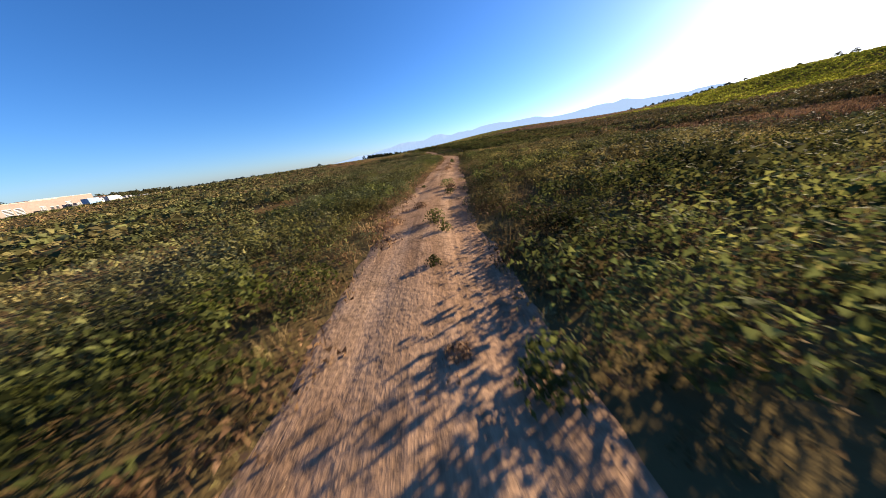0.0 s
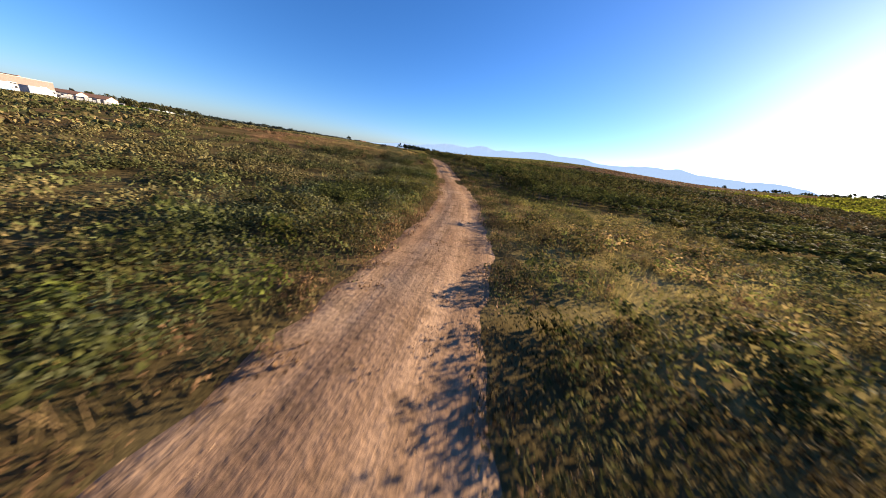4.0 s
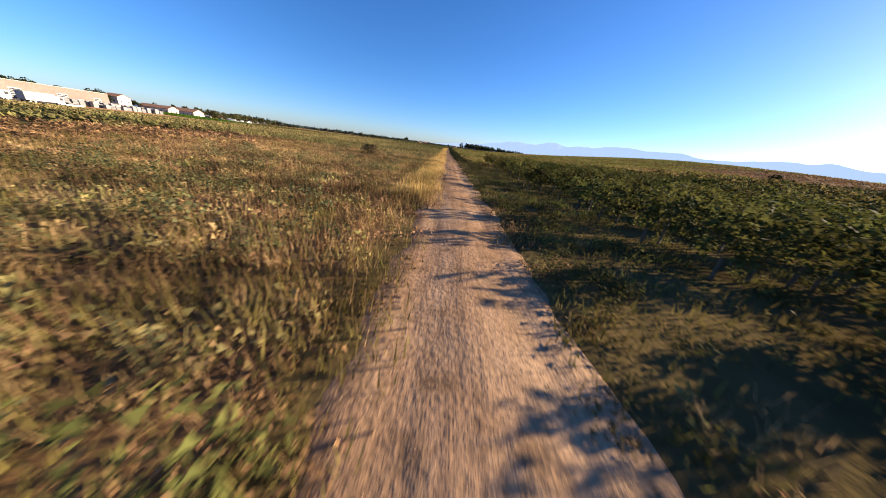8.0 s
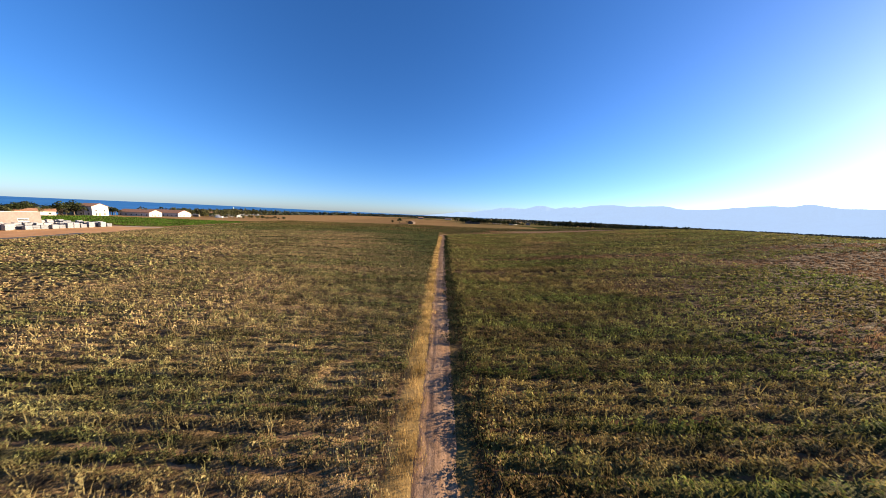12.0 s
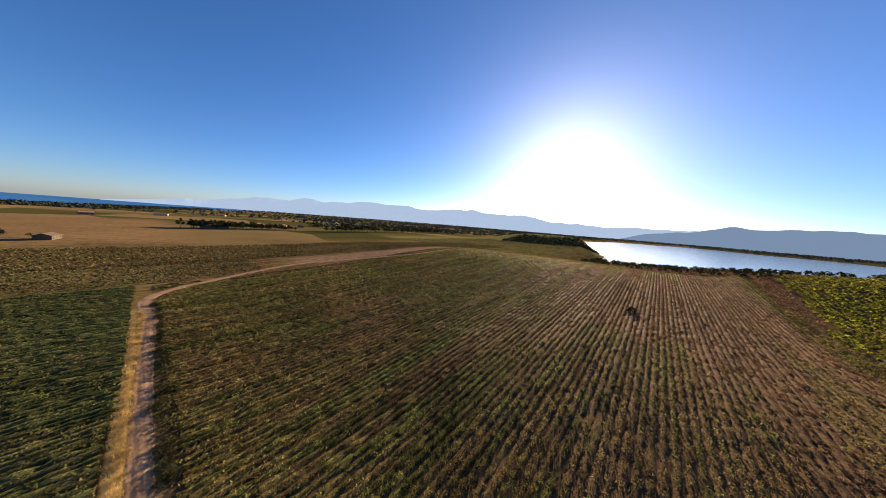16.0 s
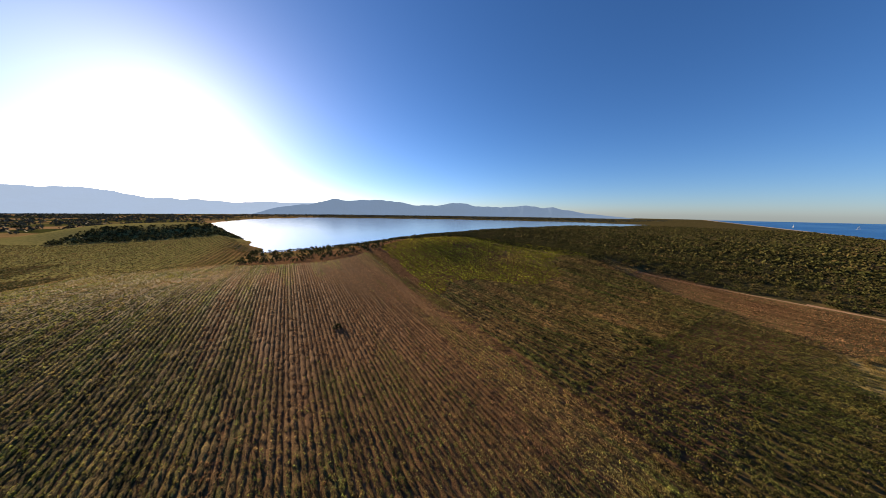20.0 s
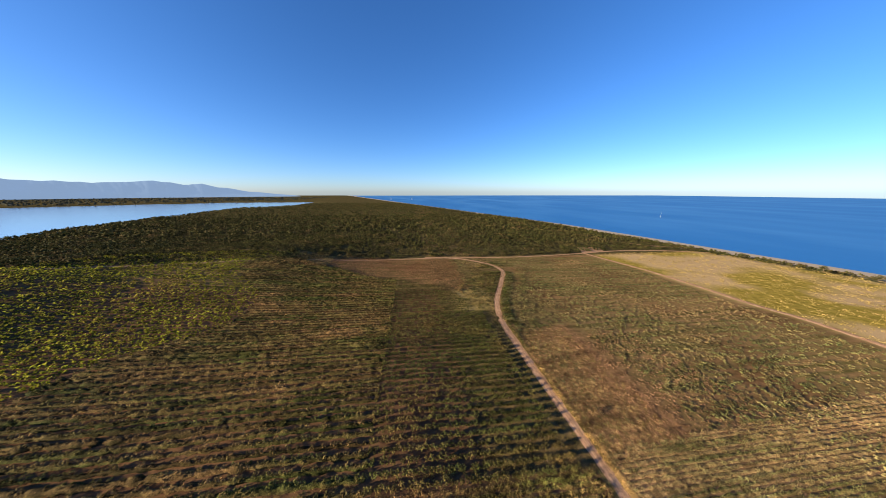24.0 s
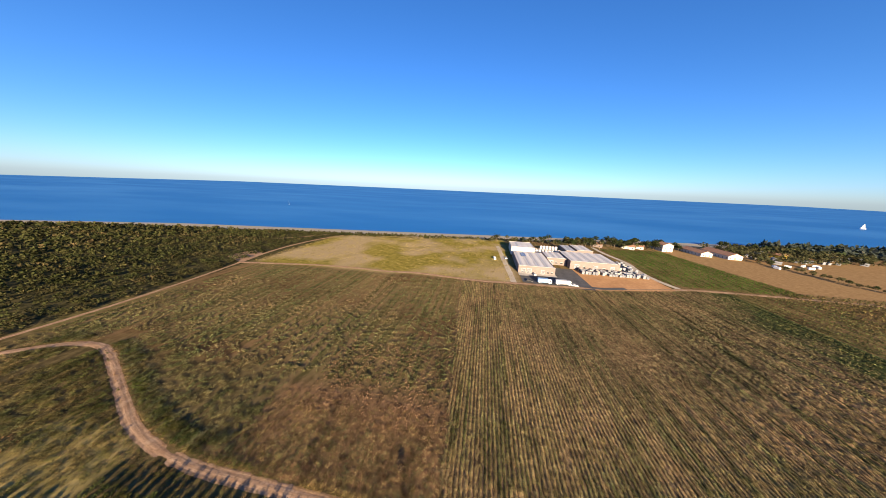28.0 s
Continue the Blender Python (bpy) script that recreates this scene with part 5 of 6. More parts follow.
def hall(x0, x1, y0, y1, z, high, bays, roof, wall, label, doors=(), windows=(), solar=None):
    """A flat-roofed hall whose sheet roof lies in shallow bays running west to east."""
    h = thing("warehouse", 0, 0, 0, 0, label, "warehouse")
    base = z - 1.5
    t = 0.3
    front = part("wall", brick(x1 - t, x1, y0, y1, base, z + high + 0.5), wall, h)
    part("wall", brick(x0, x0 + t, y0, y1, base, z + high + 0.3), wall, h)
    part("wall", brick(x0 + t, x1 - t, y0, y0 + t, base, z + high + 0.3), wall, h)
    part("wall", brick(x0 + t, x1 - t, y1 - t, y1, base, z + high + 0.3), wall, h)
    w = (y1 - y0 - 2 * t) / bays
    for i in range(bays):
        a = y0 + t + i * w
        part("roof_bay", prism([(a + 0.12, z + high - 0.3), (a + w - 0.12, z + high - 0.3), (a + w - 0.12, z + high), (a + w / 2, z + high + 0.42), (a + 0.12, z + high)], x0 + t + 0.05, x1 - t - 0.05), roof, h)
        part("skylight", prism([(a + w * 0.22, z + high + 0.14), (a + w * 0.32, z + high + 0.22), (a + w * 0.32, z + high + 0.27), (a + w * 0.22, z + high + 0.2)], x0 + 2, x1 - 3), ROOFGREY if roof is ROOFWHITE else ROOFWHITE, h)
        part("gutter", brick(x0 + t + 0.05, x1 - t - 0.05, a - 0.1, a + 0.1, z + high - 0.3, z + high - 0.12), ROOFGREY, h)
    part("coping", brick(x1 - t - 0.06, x1 + 0.06, y0 - 0.05, y1 + 0.05, z + high + 0.5, z + high + 0.62), ROOFWHITE, h)
    for a, b, c in doors:
        d = part("roller_door", brick(x1 - 0.05, x1 + 0.06, a, b, z + 0.02, z + c), STEEL, h)
        for k in range(6):
            part("slat", brick(x1 + 0.06, x1 + 0.09, a + 0.1, b - 0.1, z + 0.15 + k * c / 6.4, z + 0.15 + k * c / 6.4 + c / 9), DARK, d)
    for a, b, c0, c1 in windows:
        d = part("window", brick(x1 - 0.05, x1 + 0.05, a, b, z + c0, z + c1), DARK, h)
        part("frame", brick(x1 + 0.05, x1 + 0.1, a - 0.1, b + 0.1, z + c1, z + c1 + 0.12), WHITEPAINT, d)
    if solar:
        for i in range(6):
            for j in range(2):
                xa, ya = solar[0] + i * 2.0, solar[1] + j * 2.1
                part("solar_panel", brick(xa, xa + 1.9, ya, ya + 2.0, z + high + 0.42, z + high + 0.5), PANEL, h)
    return h


GW = -2.0
hall(-205, -158.5, 17, 43.5, GW, 5.2, 4, ROOFWHITE, PLASTER, "long tan hall with a white sheet roof beside the yard",
     doors=[(19, 22.3, 3.6), (23.3, 26.6, 3.6), (33.5, 36, 3.0)], windows=[(38, 39.4, 1.0, 2.2), (40.5, 41.9, 1.0, 2.2)], solar=(-199, 22.6))
hall(-211, -188.5, 44, 60, GW, 5.4, 3, ROOFWHITE, PLASTER, "tan set-back hall with a white sheet roof",
     doors=[(45.5, 49.5, 3.6)], windows=[(51, 53, 1.2, 2.4), (55, 57, 1.2, 2.4)])
hall(-215.5, -180.5, 60.5, 97.5, GW, 6.2, 5, ROOFWHITE, PLASTER, "large tan hall with a pale sheet roof behind the stacked goods",
     doors=[(64, 67.5, 4.0), (78, 81.5, 4.0), (91, 94, 4.0)], windows=[(70.5, 72.5, 1.2, 2.4), (85, 87, 1.2, 2.4)])
hall(-239, -212.5, 16.5, 38, GW, 7.4, 1, ROOFWHITE, WHITEWALL, "tall white hall at the back of the works")
hall(-254, -226.5, 70.7, 80.4, GW, 4.4, 2, ROOFGREY, PLASTER, "low grey-roofed shed behind the halls")
hall(-257, -230.5, 82, 96.6, GW, 4.8, 2, ROOFWHITE, PLASTER, "low pale shed behind the halls")


def tank():
    t = thing("storage_tank", 0, 0, 0, 0, "round pale steel storage tank behind the halls", "tank", "tanks behind the works")
    part("shell", drum(bmesh.new(), (0, 0, 2.0), (0, 0, 1), 1.3, 1.3, 4.0, 16), STEEL, t)
    part("lid", drum(bmesh.new(), (0, 0, 4.25), (0, 0, 1), 1.35, 0.2, 0.5, 16), WRAP[2], t)
    part("hoop", drum(bmesh.new(), (0, 0, 3.0), (0, 0, 1), 1.34, 1.34, 0.12, 16), DARK, t)
    return t


first = tank()
spots = [(-224.5, 42 + 3.1 * i) for i in range(9)] + [(-228.5, 42.5 + 3.1 * i) for i in range(8)] + [(-244.5, 50.5 + 3.0 * i) for i in range(6)]
for i, (x, y) in enumerate(spots):
    m = pose(x, y, ground_z(x, y) - 0.1)
    if i:
        copy_thing(first, m)
    else:
        first.matrix_world = m


def goods(kind, layers, seed):
    """Goods wrapped on a pallet, in layers."""
    r = random.Random(seed)
    g = thing("pallet_stack", 0, 0, 0, 0, ("white", "grey", "pinkish")[kind] + " wrapped goods stacked on a wooden pallet", "pallet stack", "stacked goods in the yard")
    bm = bmesh.new()
    for k in range(3):
        block(bm, -1.0, 1.0, -0.75 + k * 0.65, -0.55 + k * 0.65, 0, 0.1)
    for k in range(6):
        block(bm, -1.0 + k * 0.36, -0.78 + k * 0.36, -0.78, 0.78, 0.1, 0.14)
    part("pallet", bm, WOOD, g)
    for k in range(layers):
        o = r.uniform(-0.06, 0.06)
        part("layer", brick(-0.96 + o, 0.96 + o, -0.74, 0.74, 0.15 + k * 0.78, 0.15 + k * 0.78 + 0.75, 0.05), WRAP[kind], g)
    part("top_sheet", brick(-0.9, 0.9, -0.7, 0.7, 0.15 + layers * 0.78 - 0.02, 0.15 + layers * 0.78 + 0.03), WRAP[0], g)
    return g


kinds = [goods(0, 3, 1), goods(1, 3, 2), goods(0, 2, 3), goods(1, 2, 4), goods(2, 3, 5)]
used = set()
r = random.Random(11)
spots = []
for row in range(4):
    for k in range(20):
        if r.random() < 0.82:
            spots.append((-177.0 + row * 2.6 - 0.05 * k + r.uniform(-0.3, 0.3), 67 + k * 2.4 + r.uniform(-0.3, 0.3)))
for row in range(4):
    for k in range(9):
        if r.random() < 0.7:
            spots.append((-207 + k * 3.2 + r.uniform(-0.3, 0.3), 101.5 + row * 3.4 + r.uniform(-0.4, 0.4)))
for x, y in spots:
    k = r.choices(range(5), (5, 4, 3, 2, 1.5))[0]
    m = pose(x, y, ground_z(x, y) + 0.1, 0, 0, 90 + r.uniform(-4, 4))
    if k in used:
        copy_thing(kinds[k], m)
    else:
        kinds[k].matrix_world = m
        used.add(k)


def wheel(parent, x, y, r, w):
    ty = part("tyre", drum(bmesh.new(), (x, y, r), (0, 1, 0), r, r, w, 16), RUBBER, parent)
    part("rim", drum(bmesh.new(), (x, y + math.copysign(w / 2, y), r), (0, 1, 0), r * 0.55, r * 0.5, 0.04, 12), STEEL, ty)


def lorry(x, y, turn, paint, long, label):
    t = thing("lorry", x, y, ground_z(x, y) + 0.12, turn, label, "lorry")
    part("chassis", brick(-long / 2, long / 2, -0.5, 0.5, 0.6, 0.85), DARK, t)
    cab = part("cab", brick(long / 2 - 2.1, long / 2, -1.2, 1.2, 0.55, 3.0, 0.15), WHITEPAINT, t)
    part("windscreen", brick(long / 2 - 0.08, long / 2 + 0.02, -1.05, 1.05, 1.75, 2.65), DARK, cab)
    part("side_window", brick(long / 2 - 1.3, long / 2 - 0.4, 1.16, 1.22, 1.8, 2.6), DARK, cab)
    part("side_window", brick(long / 2 - 1.3, long / 2 - 0.4, -1.22, -1.16, 1.8, 2.6), DARK, cab)
    part("load_box", brick(-long / 2, long / 2 - 2.3, -1.25, 1.25, 0.9, 3.5, 0.05), paint, t)
    for a in (-long / 2 + 1.0, -long / 2 + 2.2, long / 2 - 1.1):
        for b in (-1.0, 1.0):
            wheel(t, a, b, 0.5, 0.3)


def car(x, y, turn, paint, label, van=False):
    t = thing("van" if van else "car", x, y, ground_z(x, y) + 0.12, turn, label, "van" if van else "car")
    h = 2.2 if van else 0.9
    part("body", brick(-2.2, 2.2, -0.88, 0.88, 0.3, h, 0.14), paint, t)
    if not van:
        part("cabin", prism([(-0.8, 0.88), (0.8, 0.88), (0.66, 1.42), (-0.66, 1.42)], -1.5, 0.9), DARK, t)
        part("roof", brick(-1.25, 0.5, -0.64, 0.64, 1.41, 1.46, 0.02), paint, t)
    else:
        part("windscreen", brick(2.14, 2.24, -0.75, 0.75, 1.2, 1.9), DARK, t)
    for a in (-1.35, 1.35):
        for b in (-0.8, 0.8):
            wheel(t, a, b, 0.32, 0.2)
    for b in (-0.62, 0.62):
        part("headlight", brick(2.17, 2.24, b - 0.16, b + 0.16, 0.6, 0.74), WHITEPAINT, t)


lorry(-139.3, 32, 92, BLUEPAINT, 9.0, "parked lorry with a pale blue box")
lorry(-139.7, 44, 95, ROOFGREY, 10.0, "parked lorry with a long grey box")
car(-155.7, 28.7, 0, WHITEPAINT, "white car parked before the hall doors")
car(-139.8, 22.3, 80, RUBBER, "dark car parked in the yard")
car(-139.5, 51.5, 80, WHITEPAINT, "white car parked in the yard")
car(-189.4, 0.3, 10, WHITEPAINT, "white van parked beside the gravel lane", True)
car(-194.5, 10.6, 5, WHITEPAINT, "white car parked on the lane beside the hall")
for i, (x, y) in enumerate([(-249, 266), (-254, 281), (-253, 299), (-261.5, 301), (-260, 312), (-243, 262), (-266, 316)]):
    car(x, y, 40 * i, WHITEPAINT, "white camper van parked among the trees", True)


def house(x, y, turn, long, deep, high, wall, roof, label, storeys=1):
    """A house with a gabled roof; its ridge runs along x."""
    z = ground_z(x, y) - 0.3
    h = thing("house", x, y, z, turn, label, "house")
    part("wall", brick(-long / 2, long / 2, -deep / 2, deep / 2, 0, high), wall, h)
    rise = deep * 0.2
    for e in (-1, 1):
        part("gable", prism([(-deep / 2, high), (deep / 2, high), (0, high + rise)], e * long / 2 - 0.25, e * long / 2 + 0.0) if e > 0 else prism([(-deep / 2, high), (deep / 2, high), (0, high + rise)], -long / 2, -long / 2 + 0.25), wall, h)
        o = 0.5
        part("roof_slope", prism([(e * (deep / 2 + o), high - o * 0.4 + 0.02), (0, high + rise + 0.02), (0, high + rise + 0.22), (e * (deep / 2 + o), high - o * 0.4 + 0.22)], -long / 2 - 0.4, long / 2 + 0.4), roof, h)
    for s in range(storeys):
        zz = 1.0 + s * 2.8
        for k in range(max(2, int(deep / 4))):
            a = -deep / 2 + (k + 0.5) * deep / max(2, int(deep / 4))
            w = part("window", brick(long / 2 - 0.04, long / 2 + 0.05, a - 0.55, a + 0.55, zz, zz + 1.3), DARK, h)
            part("sill", brick(long / 2 + 0.0, long / 2 + 0.16, a - 0.65, a + 0.65, zz - 0.12, zz - 0.02), CONCRETE, w)
        for k in range(max(2, int(long / 4))):
            a = -long / 2 + (k + 0.5) * long / max(2, int(long / 4))
            for e in (-1, 1):
                part("window", brick(a - 0.5, a + 0.5, e * deep / 2 - 0.05, e * deep / 2 + 0.05, zz, zz + 1.3), DARK, h)
    part("door", brick(long / 2 - 0.04, long / 2 + 0.06, -deep * 0.06 - 0.5, -deep * 0.06 + 0.5, 0.3, 2.4), WOOD, h)
    return h


house(-288, 194, 8, 10, 11.5, 7.8, WHITEWALL, TILE, "square white two-storey house behind the green field", 2)
house(-286, 225, 5, 26, 11.5, 4.0, WHITEWALL, TILE, "long low farm barn with a white gable and brown roof")
house(-286, 249, 5, 32, 14, 4.2, WHITEWALL, TILE, "long low farm barn with a white gable and brown roof")
house(-284, 155, 60, 12, 8, 3.6, WHITEWALL, TILE, "white house with a clay roof among the trees")
house(-289, 168, 60, 10, 8, 3.4, WHITEWALL, TILE, "white house with a clay roof among the trees")
house(-281, 121, 60, 9, 7, 4.0, PLASTER, TILE, "tan house with a clay roof beside the works")
house(-304.5, 319, 20, 12, 8, 4.0, YELLOW, TILE, "small yellow house among the trees")
house(-305, 195.5, 10, 14, 9, 3.4, WHITEWALL, TILE, "low white house towards the shore")
house(-40, 318, 80, 12, 7, 2.8, BARK, two_tone("old_brown_tiles", (0.10, 0.066, 0.045), (0.17, 0.115, 0.08), 1.2, 0.9, 0.4), "low brown-roofed farm shed beside two trees")
house(52, 447, 30, 16, 9, 3.6, PLASTER, TILE, "farmhouse among dark trees on the plain")
for i, (x, y) in enumerate([(62, 446), (120, 535), (150, 512), (190, 540), (250, 600), (330, 700), (420, 660), (520, 900), (300, 980), (700, 1000), (980, 900), (620, 1300), (1100, 1500), (160, 1100), (20, 800), (-60, 700)]):
    house(x, y, 25 * i, 14 + 3 * (i % 3), 9, 3.6, WHITEWALL if i % 3 else PLASTER, TILE, "distant low house on the plain")


# ---- trees ----
def tree(high, wide, seed, label, mat, trunk_share=0.3):
    """Tapered trunk, limbs and a ragged crown of leaf clumps."""
    r = np.random.default_rng(seed)
    t = thing("tree", 0, 0, 0, 0, label, "tree")
    bm = bmesh.new()
    drum(bm, (0, 0, high * trunk_share * 0.75), (0.03, 0.02, 1), 0.035 * high, 0.022 * high, high * trunk_share * 1.6, 8)
    hubs = []
    for k in range(7):
        a = k * 0.9 + r.uniform(0, 0.5)
        way = Vector((math.cos(a), math.sin(a), r.uniform(0.5, 1.5))).normalized()
        ln = high * r.uniform(0.25, 0.42)
        foot = Vector((0, 0, high * trunk_share * r.uniform(0.9, 1.4)))
        drum(bm, foot + way * ln / 2, way, 0.014 * high, 0.006 * high, ln, 6)
        hubs.append(foot + way * ln)
    part("trunk", bm, BARK, t)
    pts = []
    for h in hubs + [Vector((0, 0, high * 0.8)), Vector((wide * 0.1, 0, high * 0.65))]:
        s = wide * r.uniform(0.22, 0.36)
        c = leaf_clump(34, s * 2, s * 1.25, high * 0.105, int(r.integers(1e6)), tri=True)
        pts.append(c + np.array(h) - np.array([0, 0, s * 0.45]))
    v = np.concatenate(pts)
    fill("crown", v, np.arange(len(v)).reshape(-1, 3), mat, parent=t)
    return t


TREEDARK = leaf_material("dark_tree_leaves", (0.018, 0.03, 0.012), (0.06, 0.075, 0.028), (0.1, 0.08, 0.035), 0.2, 0.2)
TREEOLIVE = leaf_material("olive_tree_leaves", (0.04, 0.05, 0.02), (0.12, 0.125, 0.055), (0.18, 0.13, 0.06), 0.3, 0.2)
models = [tree(8, 8, 1, "broad dark green tree", TREEDARK), tree(10, 8, 2, "tall dark green tree", TREEDARK), tree(6, 7, 3, "rounded olive green tree", TREEOLIVE),
          tree(7, 9, 4, "spreading dark pine tree", TREEDARK, 0.45), tree(5, 5, 5, "small olive green tree", TREEOLIVE), tree(11, 5, 6, "slender dark poplar tree", TREEDARK, 0.2)]
set_up = set()


def plant(k, x, y, size, group):
    m = pose(x, y, ground_z(x, y) - 0.15, 0, 0, (x * 37 + y * 17) % 360)
    if k in set_up:
        ob = copy_thing(models[k], m)
    else:
        ob = models[k]
        set_up.add(k)
        ob.matrix_world = m
    ob.scale = (size, size, size)
    tagged(ob, group=group)


r = random.Random(5)
for k in range(104):     # belt behind the green field
    u = r.random()
    plant(r.choice((0, 1, 2, 3)), -284 - 24 * u + r.uniform(-24, 15), 90 + 128 * u + r.uniform(-7, 7), r.uniform(0.7, 1.2), "trees behind the green field")
spread = [np.concatenate([leaf_clump(26, 4.5, 3.6, 1.3, 500 + 3 * k + j, tri=True) + np.array([1.8 * math.cos(2.1 * j + k), 1.8 * math.sin(2.1 * j + k), 1.6 + 1.3 * j]) for j in range(3)]) for k in range(6)]
rc = np.random.default_rng(55)
u = rc.uniform(0, 1, 190)
scatter("camp_trees", spread, -262 - 66 * rc.uniform(0, 1, 190) - 30 * u, 258 + 165 * u, 0.95, TREEOLIVE, "olive and dark green trees around the camp", "trees", seed=56, corners=3)
for k in range(26):     # hedge north of the dry strip
    u = k / 25
    plant(r.choice((2, 4, 4, 0)), -262 + 78 * u + r.uniform(-3, 3), 265 + 14 * u + r.uniform(-4, 6), r.uniform(0.5, 0.85), "hedge of trees beside the dry strip")
for k in range(34):     # shrubs and trees behind the works
    plant(r.choice((2, 3, 4)), r.uniform(-294, -260), r.uniform(-4, 106), r.uniform(0.7, 1.2), "trees behind the works")
for k in range(22):     # along the beach
    y = r.uniform(-330, 0)
    plant(r.choice((2, 4)), coast_x(np.array(y)) + r.uniform(56, 95), y, r.uniform(0.5, 0.9), "trees behind the beach")
for k in range(48):     # windbreak on the plain
    u = k / 47
    plant(r.choice((5, 5, 5, 1)), 195 + 330 * u + r.uniform(-3, 3), 440 + 40 * u + r.uniform(-5, 5), r.uniform(0.9, 1.4), "windbreak of dark trees on the plain")
for k in range(62):     # dark grove at the farmhouse
    u = r.random()
    plant(r.choice((5, 5, 1)), 28 + 125 * u ** 1.3 + r.uniform(-3, 3), 432 + 16 * u + r.uniform(-4, 24), r.uniform(0.85, 1.25) * (1 - 0.35 * u * u), "dark grove by the farmhouse")
for x, y, k, s in ((-55, 313, 0, 0.95), (-64, 312, 4, 0.9), (-48, 330, 2, 0.5), (967, 547, 0, 1.6), (980, 552, 3, 1.5), (252, -70, 2, 0.75), (246, -66, 4, 0.8), (211, 22, 4, 0.6)):
    plant(k, x, y, s, "single trees in the fields")
far = [leaf_clump(8, 14, 8, 6.0, 200 + k, tri=True) for k in range(6)]
# Leaf colour tinted blue grey to stand in for the haze of distance.
FARWOOD = leaf_material("hazed_wood_leaves", (0.035, 0.05, 0.045), (0.075, 0.095, 0.08), (0.12, 0.11, 0.08), 0.2, 0.1)
rr = np.random.default_rng(77)
x, y = np.r_[rr.uniform(-700, 3600, 6000), rr.uniform(500, 3000, 3500)], np.r_[rr.uniform(520, 3800, 6000), rr.uniform(400, 1900, 3500)]
k = np.array([noise.noise((a * 0.004, b * 0.011, 2.0)) > -0.06 for a, b in zip(x, y)]) & (lagoon_distance(x, y) > 30) & (x > coast_x(y) + 60) & ((x > 260) | (y > 950))
x2, y2 = rr.uniform(900, 4200, 6000), rr.uniform(-3000, 520, 6000)
k2 = (lagoon_distance(x2, y2) > 15) & (lagoon_distance(x2, y2) < 1500) & (x2 > coast_x(y2) + 200)
y3 = rr.uniform(380, 2200, 1500)
x3 = coast_x(y3) + rr.uniform(25, 120, 1500)
k3 = x3 < 1e9
y4 = rr.uniform(330, 1500, 700)
x4 = coast_x(y4) + rr.uniform(25, 120, 700)
u5 = rr.uniform(0, 1, 160)
scatter("lane_trees", far, 230 + 560 * u5 + rr.uniform(-6, 6, 160), 590 + 150 * u5 + rr.uniform(-12, 12, 160), 0.8, TREEDARK, "dark trees along a far lane", "woods", seed=80, corners=3)
scatter("shore_woods", far, x4, y4, 0.75, TREEDARK, "dark line of trees behind the shore", "woods", seed=79, corners=3)
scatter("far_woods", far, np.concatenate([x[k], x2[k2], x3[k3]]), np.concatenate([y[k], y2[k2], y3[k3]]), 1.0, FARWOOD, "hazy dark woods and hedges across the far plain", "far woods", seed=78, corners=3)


# ---- vine rows beside the track ----
vine = [mound(12, 22, 1.3, 1.75, 0.145, 600 + k, 0.45, 1.25) for k in range(8)]
vine_coarse = [mound(7, 12, 1.25, 1.6, 0.26, 610 + k, 0.35, 1.25) for k in range(6)]
stem = prism([(-0.035, 0), (0.035, 0), (0.025, 0.6), (-0.02, 0.6)], -0.03, 0.03)
stem_mesh = bpy.data.meshes.new("trunk")
stem.to_mesh(stem_mesh)
stem_mesh.materials.append(BARK)
rv = np.random.default_rng(620)
for y in np.arange(-110.1, -12, 2.3):
    begin = 4.9 + rv.uniform(0, 1.4) + max(0.0, (-96 - y) * 0.25) + (5 if y < -84 else 0)
    row = thing("vine_row", begin, y, ground_z(begin, y), 0, "row of bushy green vines ending near the track" if y > -84 else "row of low young vines on the rough slope", "vine row", "vine rows beside the track")
    for name, protos, x0, x1, gap in (("foliage", vine if y > -84 else vine_coarse, begin, 22, 0.85), ("foliage", vine_coarse, 22, 46, 0.95)):
        xs = np.arange(x0, x1, gap) + rv.uniform(-0.2, 0.2, len(np.arange(x0, x1, gap)))
        xs = xs[rv.uniform(0, 1, len(xs)) < 0.93]
        pts = []
        for x in xs:
            p = protos[rv.integers(len(protos))] * rv.uniform(0.78, 1.12) * (np.array([1.0, 1.0, 0.66]) if y < -84 else 1.0)
            yy = y + rv.normal(0, 0.1)
            flip = rv.choice((-1, 1))
            pts.append(p * np.array([flip, 1, 1]) + np.array([x, yy, ground_z(x, yy) - 0.03]))
        v = np.concatenate(pts) - np.array([begin, y, ground_z(begin, y)])
        fill(name, v, np.arange(len(v)).reshape(-1, 3), VINE, parent=row)
        if protos is vine and y > -84:
            for x in xs[:7]:
                ob = new("trunk", stem_mesh)
                ob.parent = row
                ob.matrix_local = pose(x - begin, 0, ground_z(x, y) - ground_z(begin, y) - 0.04, 0, 0, float(x * 77 % 360))


